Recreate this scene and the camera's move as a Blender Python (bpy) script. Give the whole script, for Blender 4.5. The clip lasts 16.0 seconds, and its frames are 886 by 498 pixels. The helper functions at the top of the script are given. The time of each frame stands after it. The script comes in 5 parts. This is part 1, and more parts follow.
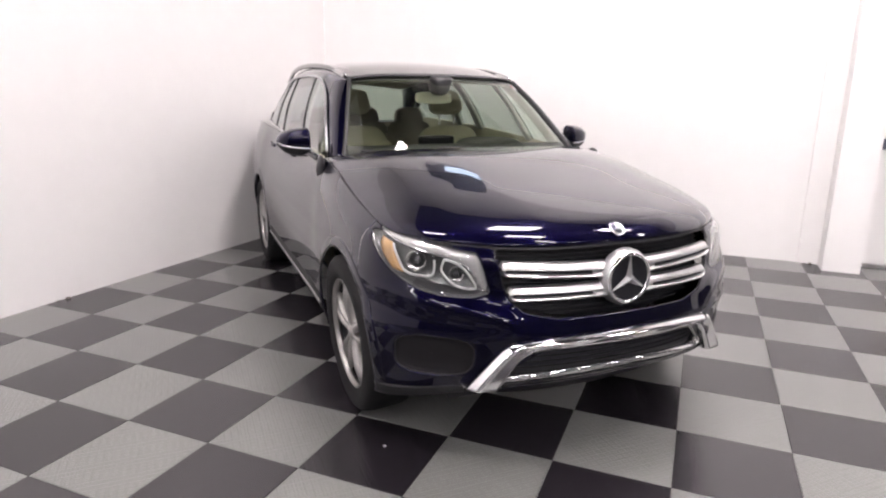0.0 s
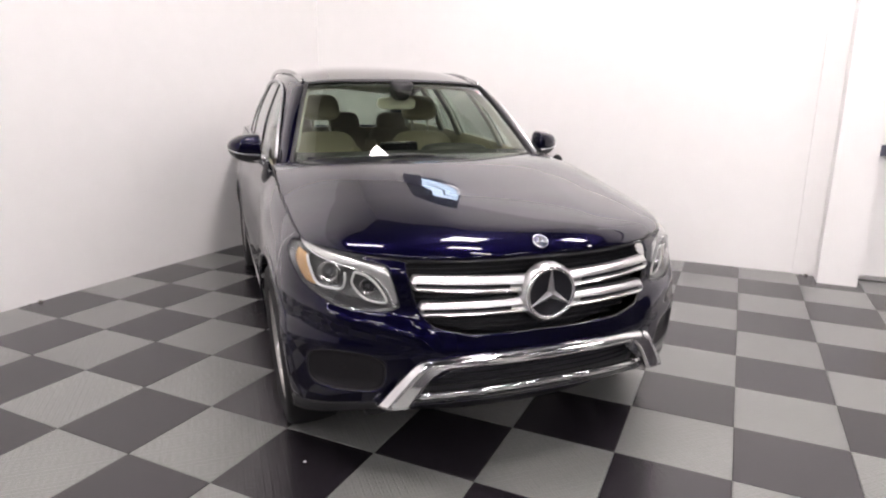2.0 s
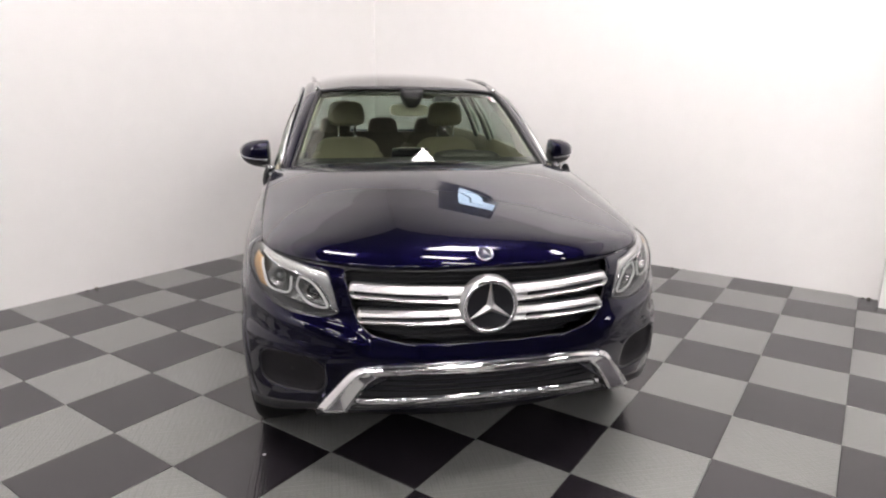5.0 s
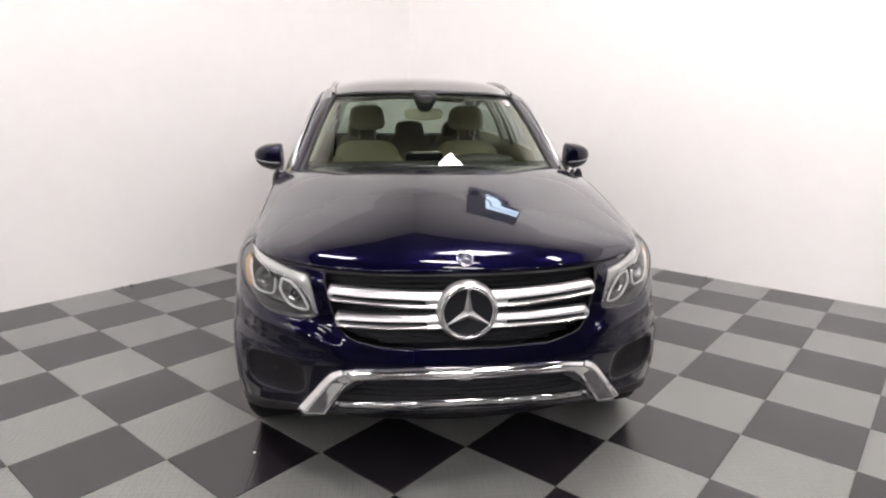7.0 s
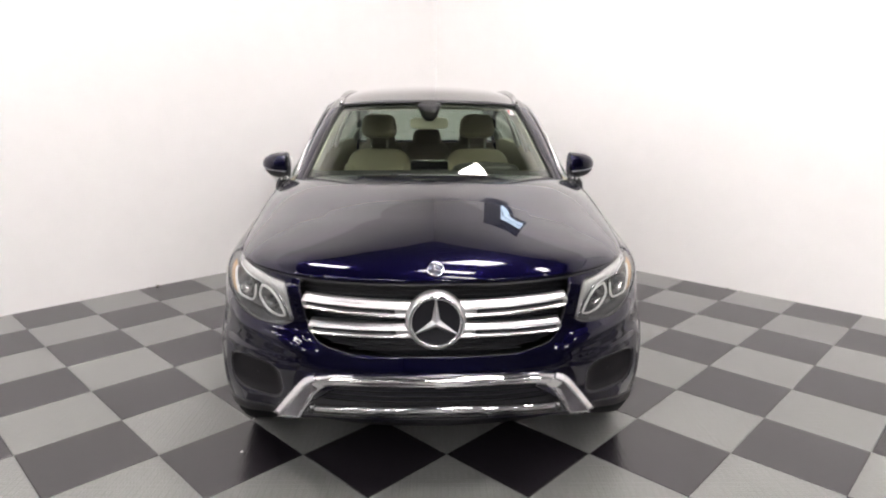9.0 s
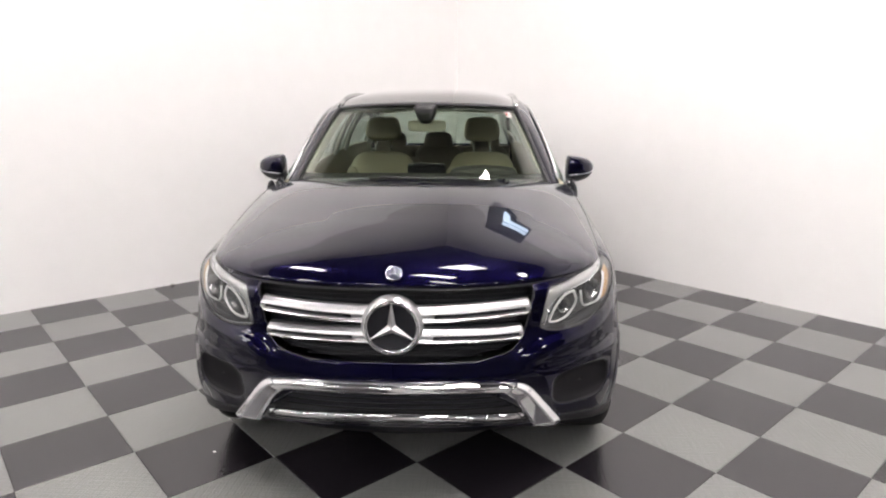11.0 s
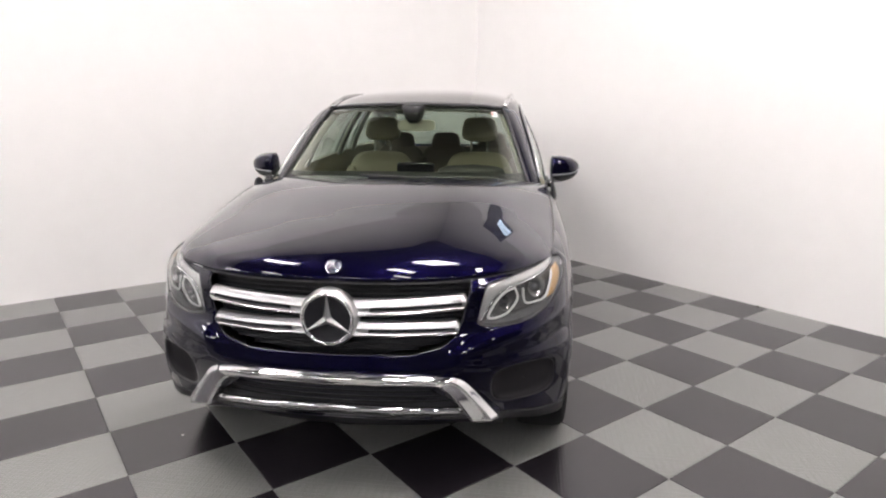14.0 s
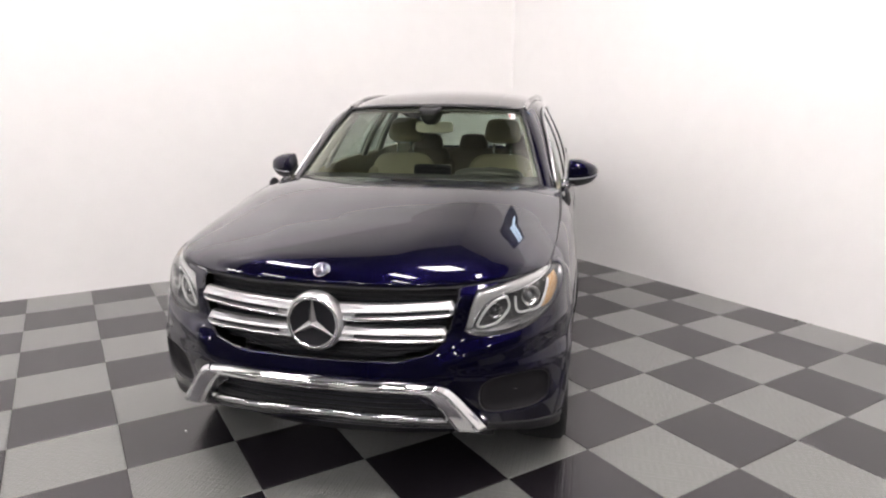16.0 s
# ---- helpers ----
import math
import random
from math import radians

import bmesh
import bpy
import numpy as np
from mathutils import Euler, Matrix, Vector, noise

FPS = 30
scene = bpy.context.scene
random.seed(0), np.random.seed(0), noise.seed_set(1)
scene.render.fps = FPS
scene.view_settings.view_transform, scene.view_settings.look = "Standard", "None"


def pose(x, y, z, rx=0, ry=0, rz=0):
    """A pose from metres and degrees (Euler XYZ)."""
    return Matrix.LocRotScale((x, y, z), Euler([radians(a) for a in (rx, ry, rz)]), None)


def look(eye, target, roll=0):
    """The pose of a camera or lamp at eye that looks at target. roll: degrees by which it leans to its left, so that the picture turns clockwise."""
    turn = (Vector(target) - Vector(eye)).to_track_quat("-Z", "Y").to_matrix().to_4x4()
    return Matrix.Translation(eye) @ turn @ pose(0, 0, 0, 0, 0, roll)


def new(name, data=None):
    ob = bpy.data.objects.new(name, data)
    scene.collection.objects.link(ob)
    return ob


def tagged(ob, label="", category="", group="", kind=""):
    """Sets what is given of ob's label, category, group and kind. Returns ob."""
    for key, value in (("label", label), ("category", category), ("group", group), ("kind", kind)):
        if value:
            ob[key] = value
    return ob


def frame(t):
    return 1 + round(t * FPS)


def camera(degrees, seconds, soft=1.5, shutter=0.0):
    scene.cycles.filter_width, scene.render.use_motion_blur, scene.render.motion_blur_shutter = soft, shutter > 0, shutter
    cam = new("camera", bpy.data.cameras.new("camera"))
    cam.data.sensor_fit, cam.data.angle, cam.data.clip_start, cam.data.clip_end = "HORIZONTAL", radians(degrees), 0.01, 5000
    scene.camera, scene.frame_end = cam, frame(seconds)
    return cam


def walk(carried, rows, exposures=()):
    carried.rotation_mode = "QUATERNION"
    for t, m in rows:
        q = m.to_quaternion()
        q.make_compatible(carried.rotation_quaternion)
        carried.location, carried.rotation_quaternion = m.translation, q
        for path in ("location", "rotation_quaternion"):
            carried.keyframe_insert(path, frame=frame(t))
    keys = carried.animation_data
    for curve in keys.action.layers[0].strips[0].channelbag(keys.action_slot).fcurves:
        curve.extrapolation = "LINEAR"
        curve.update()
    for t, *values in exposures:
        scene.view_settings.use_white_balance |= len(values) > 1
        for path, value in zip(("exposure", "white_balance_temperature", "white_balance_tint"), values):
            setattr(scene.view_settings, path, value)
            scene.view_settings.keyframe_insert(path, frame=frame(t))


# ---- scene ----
cam = camera(71.3, 16.0, soft=2.2)
PATH = [
    (0, (-0.011, 0.005, 1.433), (-0.751, 1.8, 0.954), 0.7),
    (0.5, (0.01, 0.051, 1.439), (-0.728, 1.848, 0.964), 0.9),
    (1, (0.104, 0.16, 1.44), (-0.661, 1.945, 0.963), 0.7),
    (1.5, (0.202, 0.218, 1.445), (-0.586, 1.993, 0.967), 0.7),
    (2, (0.349, 0.263, 1.45), (-0.479, 2.022, 0.98), 0.6),
    (2.5, (0.475, 0.31, 1.472), (-0.422, 2.034, 0.999), 0.6),
    (3, (0.56, 0.388, 1.477), (-0.384, 2.088, 1.008), 0.6),
    (3.5, (0.647, 0.45, 1.481), (-0.352, 2.117, 1.011), 0.5),
    (4, (0.706, 0.477, 1.484), (-0.331, 2.12, 1.012), 0.6),
    (6.5, (1.037, 0.675, 1.503), (-0.164, 2.206, 1.042), 0.4),
    (7, (1.063, 0.723, 1.495), (-0.18, 2.221, 1.035), 0.4),
    (7.5, (1.126, 0.75, 1.506), (-0.153, 2.218, 1.048), 0.3),
    (8, (1.183, 0.791, 1.513), (-0.122, 2.237, 1.057), 0.2),
    (8.5, (1.237, 0.848, 1.519), (-0.097, 2.268, 1.065), 0.2),
    (9, (1.297, 0.891, 1.528), (-0.063, 2.289, 1.08), 0.2),
    (11.5, (1.518, 1.204, 1.509), (0.036, 2.475, 1.075), 0.1),
    (12, (1.568, 1.23, 1.499), (0.07, 2.483, 1.067), 0.1),
    (12.5, (1.656, 1.259, 1.509), (0.145, 2.496, 1.078), 0.1),
    (13, (1.724, 1.288, 1.498), (0.199, 2.509, 1.07), 0.2),
    (13.5, (1.759, 1.36, 1.496), (0.213, 2.554, 1.068), 0.2),
    (14, (1.784, 1.466, 1.501), (0.213, 2.627, 1.073), 0.1),
    (14.5, (1.795, 1.563, 1.511), (0.195, 2.684, 1.085), 0.1),
    (15, (1.795, 1.62, 1.501), (0.165, 2.699, 1.076), 0.2),
    (15.5, (1.816, 1.654, 1.497), (0.166, 2.703, 1.075), 0.3),
    (16, (1.867, 1.69, 1.509), (0.204, 2.714, 1.082), 0.3),
]
walk(cam, [(t, look(eye, target, roll)) for t, eye, target, roll in PATH], [(0, 0.47, 6500, 15.5), (2, 0.36, 6500, 13.5), (4, 0.28, 6500, 11), (7, 0.36, 6500, 10.5), (9, 0.47, 6500, 10), (11.5, 0.44, 6500, 10), (13.5, 0.36, 6500, 10.5), (16, 0.39, 6500, 11)])

# ---- light and world ----
world = bpy.data.worlds.new("showroom_world")
scene.world = world
world.use_nodes = True
world.node_tree.nodes["Background"].inputs[0].default_value = (0.02, 0.02, 0.022, 1)
world.node_tree.nodes["Background"].inputs[1].default_value = 1.0

# ---- the plan ----
TILE = 0.4572                 # 18 inch snap-in floor tiles
GX, GY = -0.9, 2.25           # one tile corner
WALL_X, WALL_Y = -4.1, 6.31   # inner faces of the two white walls
WALL_H = 4.05                # height of the white partition walls
HALL_H = 6.2                 # height of the dark hall roof
ROOM_E, ROOM_S = 7.5, -7.0    # far ends of the hall behind the camera


# ---- mesh helpers ----
def part(name, bm, material, parent=None, label="", smooth=True):
    me = bpy.data.meshes.new(name)
    bm.normal_update()
    for f in bm.faces:
        f.smooth = smooth
    bm.to_mesh(me)
    bm.free()
    me.materials.append(material)
    ob = new(name, me)
    if parent is not None:
        ob.parent = parent
    if label:
        ob["label"] = label
    return ob


def thing(name, label, category, m=None, group=""):
    ob = new(name)
    ob.empty_display_size = 0.1
    if m is not None:
        ob.matrix_basis = m
    return tagged(ob, label, category, group)


def spline(pts, t):
    """Catmull-Rom through pts at t in 0..1."""
    p = np.asarray(pts, float)
    n = len(p) - 1
    x = min(max(t, 0.0), 1.0) * n
    i = min(int(x), n - 1)
    f = x - i
    a, b, c, d = p[max(i - 1, 0)], p[i], p[i + 1], p[min(i + 2, n)]
    if i == 0:
        a = 2 * b - c
    if i + 2 > n:
        d = 2 * c - b
    return 0.5 * (2 * b + (c - a) * f + (2 * a - 5 * b + 4 * c - d) * f * f + (3 * b - a - 3 * c + d) * f ** 3)


def sheet(bm, f, nu, nv, u0=0.0, u1=1.0, v0=0.0, v1=1.0, keep=None):
    """A grid of f(u, v); keep(point, u) tells which faces stay."""
    vs = [[bm.verts.new(f(u0 + (u1 - u0) * i / nu, v0 + (v1 - v0) * j / nv)) for j in range(nv + 1)] for i in range(nu + 1)]
    for i in range(nu):
        for j in range(nv):
            q = (vs[i][j], vs[i + 1][j], vs[i + 1][j + 1], vs[i][j + 1])
            if keep is None or keep(sum((w.co for w in q), Vector()) / 4, u0 + (u1 - u0) * (i + 0.5) / nu):
                try:
                    bm.faces.new(q)
                except ValueError:
                    pass
    loose = [w for w in bm.verts if not w.link_faces]
    if loose:
        bmesh.ops.delete(bm, geom=loose, context="VERTS")
    return bm


def coons(bottom, top, left, right):
    """A patch between four curves of t in 0..1."""
    b0, b1, t0, t1 = (np.asarray(p, float) for p in (bottom(0), bottom(1), top(0), top(1)))

    def at(u, v):
        bb, tt, ll, rr = (np.asarray(p, float) for p in (bottom(u), top(u), left(v), right(v)))
        flat = (1 - u) * (1 - v) * b0 + u * (1 - v) * b1 + (1 - u) * v * t0 + u * v * t1
        return (1 - v) * bb + v * tt + (1 - u) * ll + u * rr - flat
    return at


def thicken(ob, metres, offset=-1.0):
    s = ob.modifiers.new("thickness", "SOLIDIFY")
    s.thickness, s.offset = metres, offset
    return ob


def box(bm, c, size, bevel=0.0, m=None):
    r = bmesh.ops.create_cube(bm, size=1.0, matrix=(m or Matrix()) @ Matrix.Translation(c) @ Matrix.Diagonal((*size, 1)))
    if bevel:
        es = list({e for w in r["verts"] for e in w.link_edges})
        bmesh.ops.bevel(bm, geom=es, offset=bevel, segments=2, profile=0.6, affect="EDGES")
    return bm


def tube(bm, pts, r, n=8, closed=False, flat=1.0, up=(0, 0, 1)):
    """A round or flattened bar along points; r is a number or one a point."""
    pts = [Vector(p) for p in pts]
    rings = []
    for i, p in enumerate(pts):
        if closed:
            d = pts[(i + 1) % len(pts)] - pts[i - 1]
        else:
            d = pts[min(i + 1, len(pts) - 1)] - pts[max(i - 1, 0)]
        d.normalize()
        side = d.cross(Vector(up))
        if side.length < 1e-4:
            side = d.cross(Vector((1, 0, 0)))
        side.normalize()
        over = side.cross(d)
        rr = r[i] if hasattr(r, "__len__") else r
        rings.append([bm.verts.new(p + side * rr * math.cos(2 * math.pi * k / n) + over * rr * flat * math.sin(2 * math.pi * k / n)) for k in range(n)])
    m = len(rings)
    for i in range(m if closed else m - 1):
        for k in range(n):
            bm.faces.new((rings[i][k], rings[i][(k + 1) % n], rings[(i + 1) % m][(k + 1) % n], rings[(i + 1) % m][k]))
    if not closed:
        bm.faces.new(rings[0][::-1])
        bm.faces.new(rings[-1])
    return bm


def lathe(bm, profile, n=48, axis="x"):
    """Turns (radius, offset) pairs about an axis."""
    rings = []
    for k in range(n):
        a = 2 * math.pi * k / n
        c, s = math.cos(a), math.sin(a)
        if axis == "x":
            rings.append([bm.verts.new((o, r * c, r * s)) for r, o in profile])
        elif axis == "y":
            rings.append([bm.verts.new((r * c, o, r * s)) for r, o in profile])
        else:
            rings.append([bm.verts.new((r * c, r * s, o)) for r, o in profile])
    for k in range(n):
        a, b = rings[k], rings[(k + 1) % n]
        for j in range(len(profile) - 1):
            bm.faces.new((a[j], a[j + 1], b[j + 1], b[j]))
    bmesh.ops.remove_doubles(bm, verts=bm.verts, dist=1e-5)
    bmesh.ops.recalc_face_normals(bm, faces=bm.faces)
    return bm


# ---- materials ----
def nodes_of(name):
    m = bpy.data.materials.new(name)
    m.use_nodes = True
    t = m.node_tree
    return m, t, t.nodes["Principled BSDF"]


def surface(name, colour, rough=0.5, metal=0.0, coat=0.0, grain=0.0, scale=20.0, bump=0.0, bump_scale=200.0, spread=0.0, spec=0.5, coat_rough=0.03, rough_spread=0.0, coat_ior=1.8):
    """Principled surface with large and fine variation of tone, roughness and relief."""
    m, t, b = nodes_of(name)
    b.inputs["Roughness"].default_value, b.inputs["Metallic"].default_value = rough, metal
    b.inputs["Coat Weight"].default_value, b.inputs["Coat Roughness"].default_value = coat, coat_rough
    b.inputs["Specular IOR Level"].default_value = spec
    b.inputs["Coat IOR"].default_value = coat_ior
    co = t.nodes.new("ShaderNodeTexCoord")
    base = (*colour, 1)
    b.inputs["Base Color"].default_value = base
    if grain or spread:
        n1, n2 = t.nodes.new("ShaderNodeTexNoise"), t.nodes.new("ShaderNodeTexNoise")
        n1.inputs["Scale"].default_value, n2.inputs["Scale"].default_value = scale, scale / 14
        n1.inputs["Detail"].default_value, n2.inputs["Detail"].default_value = 6, 4
        where = co.outputs["Object"]
        if spread:
            one, off = t.nodes.new("ShaderNodeObjectInfo"), t.nodes.new("ShaderNodeVectorMath")
            off.operation = "MULTIPLY_ADD"
            off.inputs[1].default_value = (7, 3, 5)
            t.links.new(one.outputs["Random"], off.inputs[0])
            t.links.new(where, off.inputs[2])
            where = off.outputs[0]
        for n in (n1, n2):
            t.links.new(where, n.inputs["Vector"])
        add = t.nodes.new("ShaderNodeMath")
        add.operation = "ADD"
        t.links.new(n1.outputs["Fac"], add.inputs[0])
        t.links.new(n2.outputs["Fac"], add.inputs[1])
        mr = t.nodes.new("ShaderNodeMapRange")
        mr.inputs["From Min"].default_value, mr.inputs["From Max"].default_value = 0.6, 1.4
        mr.inputs["To Min"].default_value, mr.inputs["To Max"].default_value = 1 - grain, 1 + grain
        t.links.new(add.outputs[0], mr.inputs["Value"])
        mul = t.nodes.new("ShaderNodeMix")
        mul.data_type, mul.blend_type = "RGBA", "MULTIPLY"
        mul.inputs["Factor"].default_value = 1
        mul.inputs["A"].default_value = base
        t.links.new(mr.outputs[0], mul.inputs["B"])
        out = mul.outputs["Result"]
        if spread:
            info = t.nodes.new("ShaderNodeObjectInfo")
            r2 = t.nodes.new("ShaderNodeMapRange")
            r2.inputs["To Min"].default_value, r2.inputs["To Max"].default_value = 1 - spread, 1 + spread
            t.links.new(info.outputs["Random"], r2.inputs["Value"])
            m2 = t.nodes.new("ShaderNodeMix")
            m2.data_type, m2.blend_type = "RGBA", "MULTIPLY"
            m2.inputs["Factor"].default_value = 1
            t.links.new(out, m2.inputs["A"])
            t.links.new(r2.outputs[0], m2.inputs["B"])
            out = m2.outputs["Result"]
        t.links.new(out, b.inputs["Base Color"])
        if rough_spread:
            r3 = t.nodes.new("ShaderNodeMapRange")
            r3.inputs["From Min"].default_value, r3.inputs["From Max"].default_value = 0.35, 0.65
            r3.inputs["To Min"].default_value, r3.inputs["To Max"].default_value = max(rough - rough_spread, 0.02), rough + rough_spread
            t.links.new(n2.outputs["Fac"], r3.inputs["Value"])
            t.links.new(r3.outputs[0], b.inputs["Roughness"])
    if bump:
        n3 = t.nodes.new("ShaderNodeTexNoise")
        n3.inputs["Scale"].default_value, n3.inputs["Detail"].default_value = bump_scale, 3
        t.links.new(co.outputs["Object"], n3.inputs["Vector"])
        bp = t.nodes.new("ShaderNodeBump")
        bp.inputs["Strength"].default_value, bp.inputs["Distance"].default_value = bump, 0.002
        t.links.new(n3.outputs["Fac"], bp.inputs["Height"])
        t.links.new(bp.outputs[0], b.inputs["Normal"])
    return m


def glass(name, tint, f0=0.05, gain=1.0):
    """Clear pane: tinted see-through with a mirror sheen that grows towards grazing sight."""
    m, t, b = nodes_of(name)
    t.nodes.remove(b)
    tr, gl, mx, lw = (t.nodes.new("ShaderNode" + k) for k in ("BsdfTransparent", "BsdfGlossy", "MixShader", "LayerWeight"))
    tr.inputs[0].default_value = (*tint, 1)
    gl.inputs["Roughness"].default_value = 0.0
    gl.inputs["Color"].default_value = (gain, gain, gain, 1)
    lw.inputs["Blend"].default_value = 0.5
    pw, ma = t.nodes.new("ShaderNodeMath"), t.nodes.new("ShaderNodeMath")
    pw.operation, ma.operation = "POWER", "MULTIPLY_ADD"
    pw.inputs[1].default_value = 5
    ma.inputs[1].default_value, ma.inputs[2].default_value = 1 - f0, f0
    t.links.new(lw.outputs["Facing"], pw.inputs[0])
    t.links.new(pw.outputs[0], ma.inputs[0])
    t.links.new(ma.outputs[0], mx.inputs[0])
    t.links.new(tr.outputs[0], mx.inputs[1])
    t.links.new(gl.outputs[0], mx.inputs[2])
    t.links.new(mx.outputs[0], t.nodes["Material Output"].inputs[0])
    return m


def glow(name, colour, strength):
    m, t, b = nodes_of(name)
    b.inputs["Base Color"].default_value = (0.8, 0.8, 0.8, 1)
    b.inputs["Emission Color"].default_value, b.inputs["Emission Strength"].default_value = (*colour, 1), strength
    return m


WALL = surface("white_wall_paint", (0.87, 0.862, 0.855), 0.6, grain=0.02, scale=6, bump=0.15, bump_scale=90)
DARK_CEILING = surface("dark_ceiling_paint", (0.03, 0.03, 0.035), 0.9, grain=0.15, scale=3)
TILE_LIGHT = surface("light_grey_tile", (0.170, 0.173, 0.167), 0.28, grain=0.08, scale=30, spread=0.06, spec=0.7)
TILE_DARK = surface("charcoal_tile", (0.0148, 0.0125, 0.0160), 0.26, grain=0.14, scale=30, spread=0.10, spec=0.75)


def tread(m, strength):
    """Fine moulded tread: short ribs that cross in a diamond plait."""
    t = m.node_tree
    co = t.nodes.new("ShaderNodeTexCoord")
    waves = []
    for turn in (45, -45):
        mp, wv = t.nodes.new("ShaderNodeMapping"), t.nodes.new("ShaderNodeTexWave")
        mp.inputs["Rotation"].default_value = (0, 0, radians(turn))
        wv.inputs["Scale"].default_value = 22.0
        t.links.new(co.outputs["Object"], mp.inputs["Vector"])
        t.links.new(mp.outputs[0], wv.inputs["Vector"])
        waves.append(wv)
    ch = t.nodes.new("ShaderNodeTexChecker")
    ch.inputs["Scale"].default_value = 44.0
    t.links.new(co.outputs["Object"], ch.inputs["Vector"])
    mx = t.nodes.new("ShaderNodeMix")
    t.links.new(ch.outputs["Fac"], mx.inputs["Factor"])
    t.links.new(waves[0].outputs["Fac"], mx.inputs["A"])
    t.links.new(waves[1].outputs["Fac"], mx.inputs["B"])
    bp = t.nodes.new("ShaderNodeBump")
    bp.inputs["Strength"].default_value, bp.inputs["Distance"].default_value = strength, 0.0014
    t.links.new(mx.outputs["Result"], bp.inputs["Height"])
    t.links.new(bp.outputs[0], t.nodes["Principled BSDF"].inputs["Normal"])


tread(TILE_LIGHT, 0.75)
tread(TILE_DARK, 0.22)
PAINT = surface("blue_metallic_paint", (0.0023, 0.0018, 0.0165), 0.30, metal=0.75, coat=1.0, coat_rough=0.006, spec=0.0, coat_ior=1.72)


def grazing_coat(m, low):
    """Gives a lacquer its full gloss only towards grazing sight."""
    t = m.node_tree
    lw, mr = t.nodes.new("ShaderNodeLayerWeight"), t.nodes.new("ShaderNodeMapRange")
    lw.inputs["Blend"].default_value = 0.5
    mr.inputs["From Min"].default_value, mr.inputs["From Max"].default_value = 0.15, 0.62
    mr.inputs["To Min"].default_value, mr.inputs["To Max"].default_value = low, 1.0
    t.links.new(lw.outputs["Facing"], mr.inputs["Value"])
    t.links.new(mr.outputs[0], t.nodes["Principled BSDF"].inputs["Coat Weight"])


grazing_coat(PAINT, 0.35)
CHROME = surface("chrome", (0.82, 0.82, 0.83), 0.06, metal=1.0)
SATIN = surface("satin_silver", (0.60, 0.60, 0.61), 0.30, metal=0.95)
RAIL = surface("polished_rail_metal", (0.55, 0.55, 0.55), 0.15, metal=1.0)
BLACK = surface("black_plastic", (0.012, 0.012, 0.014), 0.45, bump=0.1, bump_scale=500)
CLADDING = surface("grey_cladding_plastic", (0.045, 0.046, 0.055), 0.35, grain=0.05)
GLOSS_BLACK = surface("gloss_black", (0.008, 0.008, 0.01), 0.1, coat=0.6)
ROOF_GLASS = surface("black_roof_glass", (0.012, 0.012, 0.012), 0.03, coat=1.0, coat_rough=0.01, coat_ior=1.5, spec=0.3)
RUBBER = surface("tyre_rubber", (0.016, 0.016, 0.017), 0.7, spec=0.2, grain=0.15, scale=60, bump=0.2, bump_scale=300)
ALLOY = surface("silver_alloy", (0.42, 0.41, 0.40), 0.30, metal=0.9, grain=0.06, scale=60)
WINDSHIELD = glass("windscreen_glass", (0.78, 0.84, 0.72), 0.095)
SIDE_GLASS = glass("clear_side_glass", (0.74, 0.83, 0.80), 0.20)
DARK_GLASS = glass("dark_tinted_glass", (0.50, 0.57, 0.55), 0.20)
LENS = glass("clear_lens", (0.95, 0.96, 0.97), 0.04)
LEATHER = surface("beige_leather", (0.42, 0.38, 0.28), 0.5, grain=0.06, scale=40, bump=0.15, bump_scale=400)
TRIM_CREAM = surface("cream_pillar_trim", (0.50, 0.50, 0.46), 0.6, grain=0.04)
DASH = surface("dark_dashboard", (0.02, 0.02, 0.021), 0.6, bump=0.15, bump_scale=400)
LAMP_WARM = glow("lamp_diffuser", (1.0, 0.93, 0.91), 42.0)
LAMP_SLIM = glow("slim_lamp_diffuser", (1.0, 0.93, 0.91), 60.0)
LAMP_HALL = glow("hall_lamp_diffuser", (1.0, 0.95, 0.93), 35.0)
LAMP_SPOT = glow("spot_diffuser", (1.0, 0.97, 0.96), 48.0)
LAMP_COOL = glow("cool_lamp_diffuser", (0.55, 0.76, 1.0), 3.2)
LAMP_BODY = surface("white_lamp_housing", (0.7, 0.7, 0.7), 0.5)


# ---- the room ----
def wall(name, lo, hi, material, label):
    bm = bmesh.new()
    box(bm, [(a + b) / 2 for a, b in zip(lo, hi)], [b - a for a, b in zip(lo, hi)])
    return tagged(part(name, bm, material, smooth=False), label, "wall", kind="structure")


floor_bm = bmesh.new()
box(floor_bm, ((WALL_X + ROOM_E) / 2, (ROOM_S + 9) / 2, -0.06), (ROOM_E - WALL_X + 1.0, 9 - ROOM_S + 1, 0.1))
floor = tagged(part("floor", floor_bm, BLACK, smooth=False), "checkered floor of grey and charcoal snap-in tiles", "floor", kind="structure")
wall("wall_west", (WALL_X - 0.2, ROOM_S, -0.01), (WALL_X, WALL_Y + 0.2, WALL_H), WALL, "plain white painted wall with scuffed foot")
wall("wall_north", (WALL_X, WALL_Y, -0.01), (1.06, WALL_Y + 0.2, WALL_H), WALL, "plain white painted wall behind the car")
wall("wall_pier", (1.06, 6.06, -0.01), (1.345, WALL_Y + 0.35, WALL_H + 0.4), WALL, "white painted square pier at the wall's end")
wall("wall_step", (0.895, WALL_Y - 0.03, -0.01), (1.06, WALL_Y + 0.1, WALL_H), WALL, "narrow white casing strip beside the pier")
wall("wall_back", (1.345, 6.41, -0.01), (ROOM_E, 6.61, WALL_H), WALL, "white wall beyond the pier")
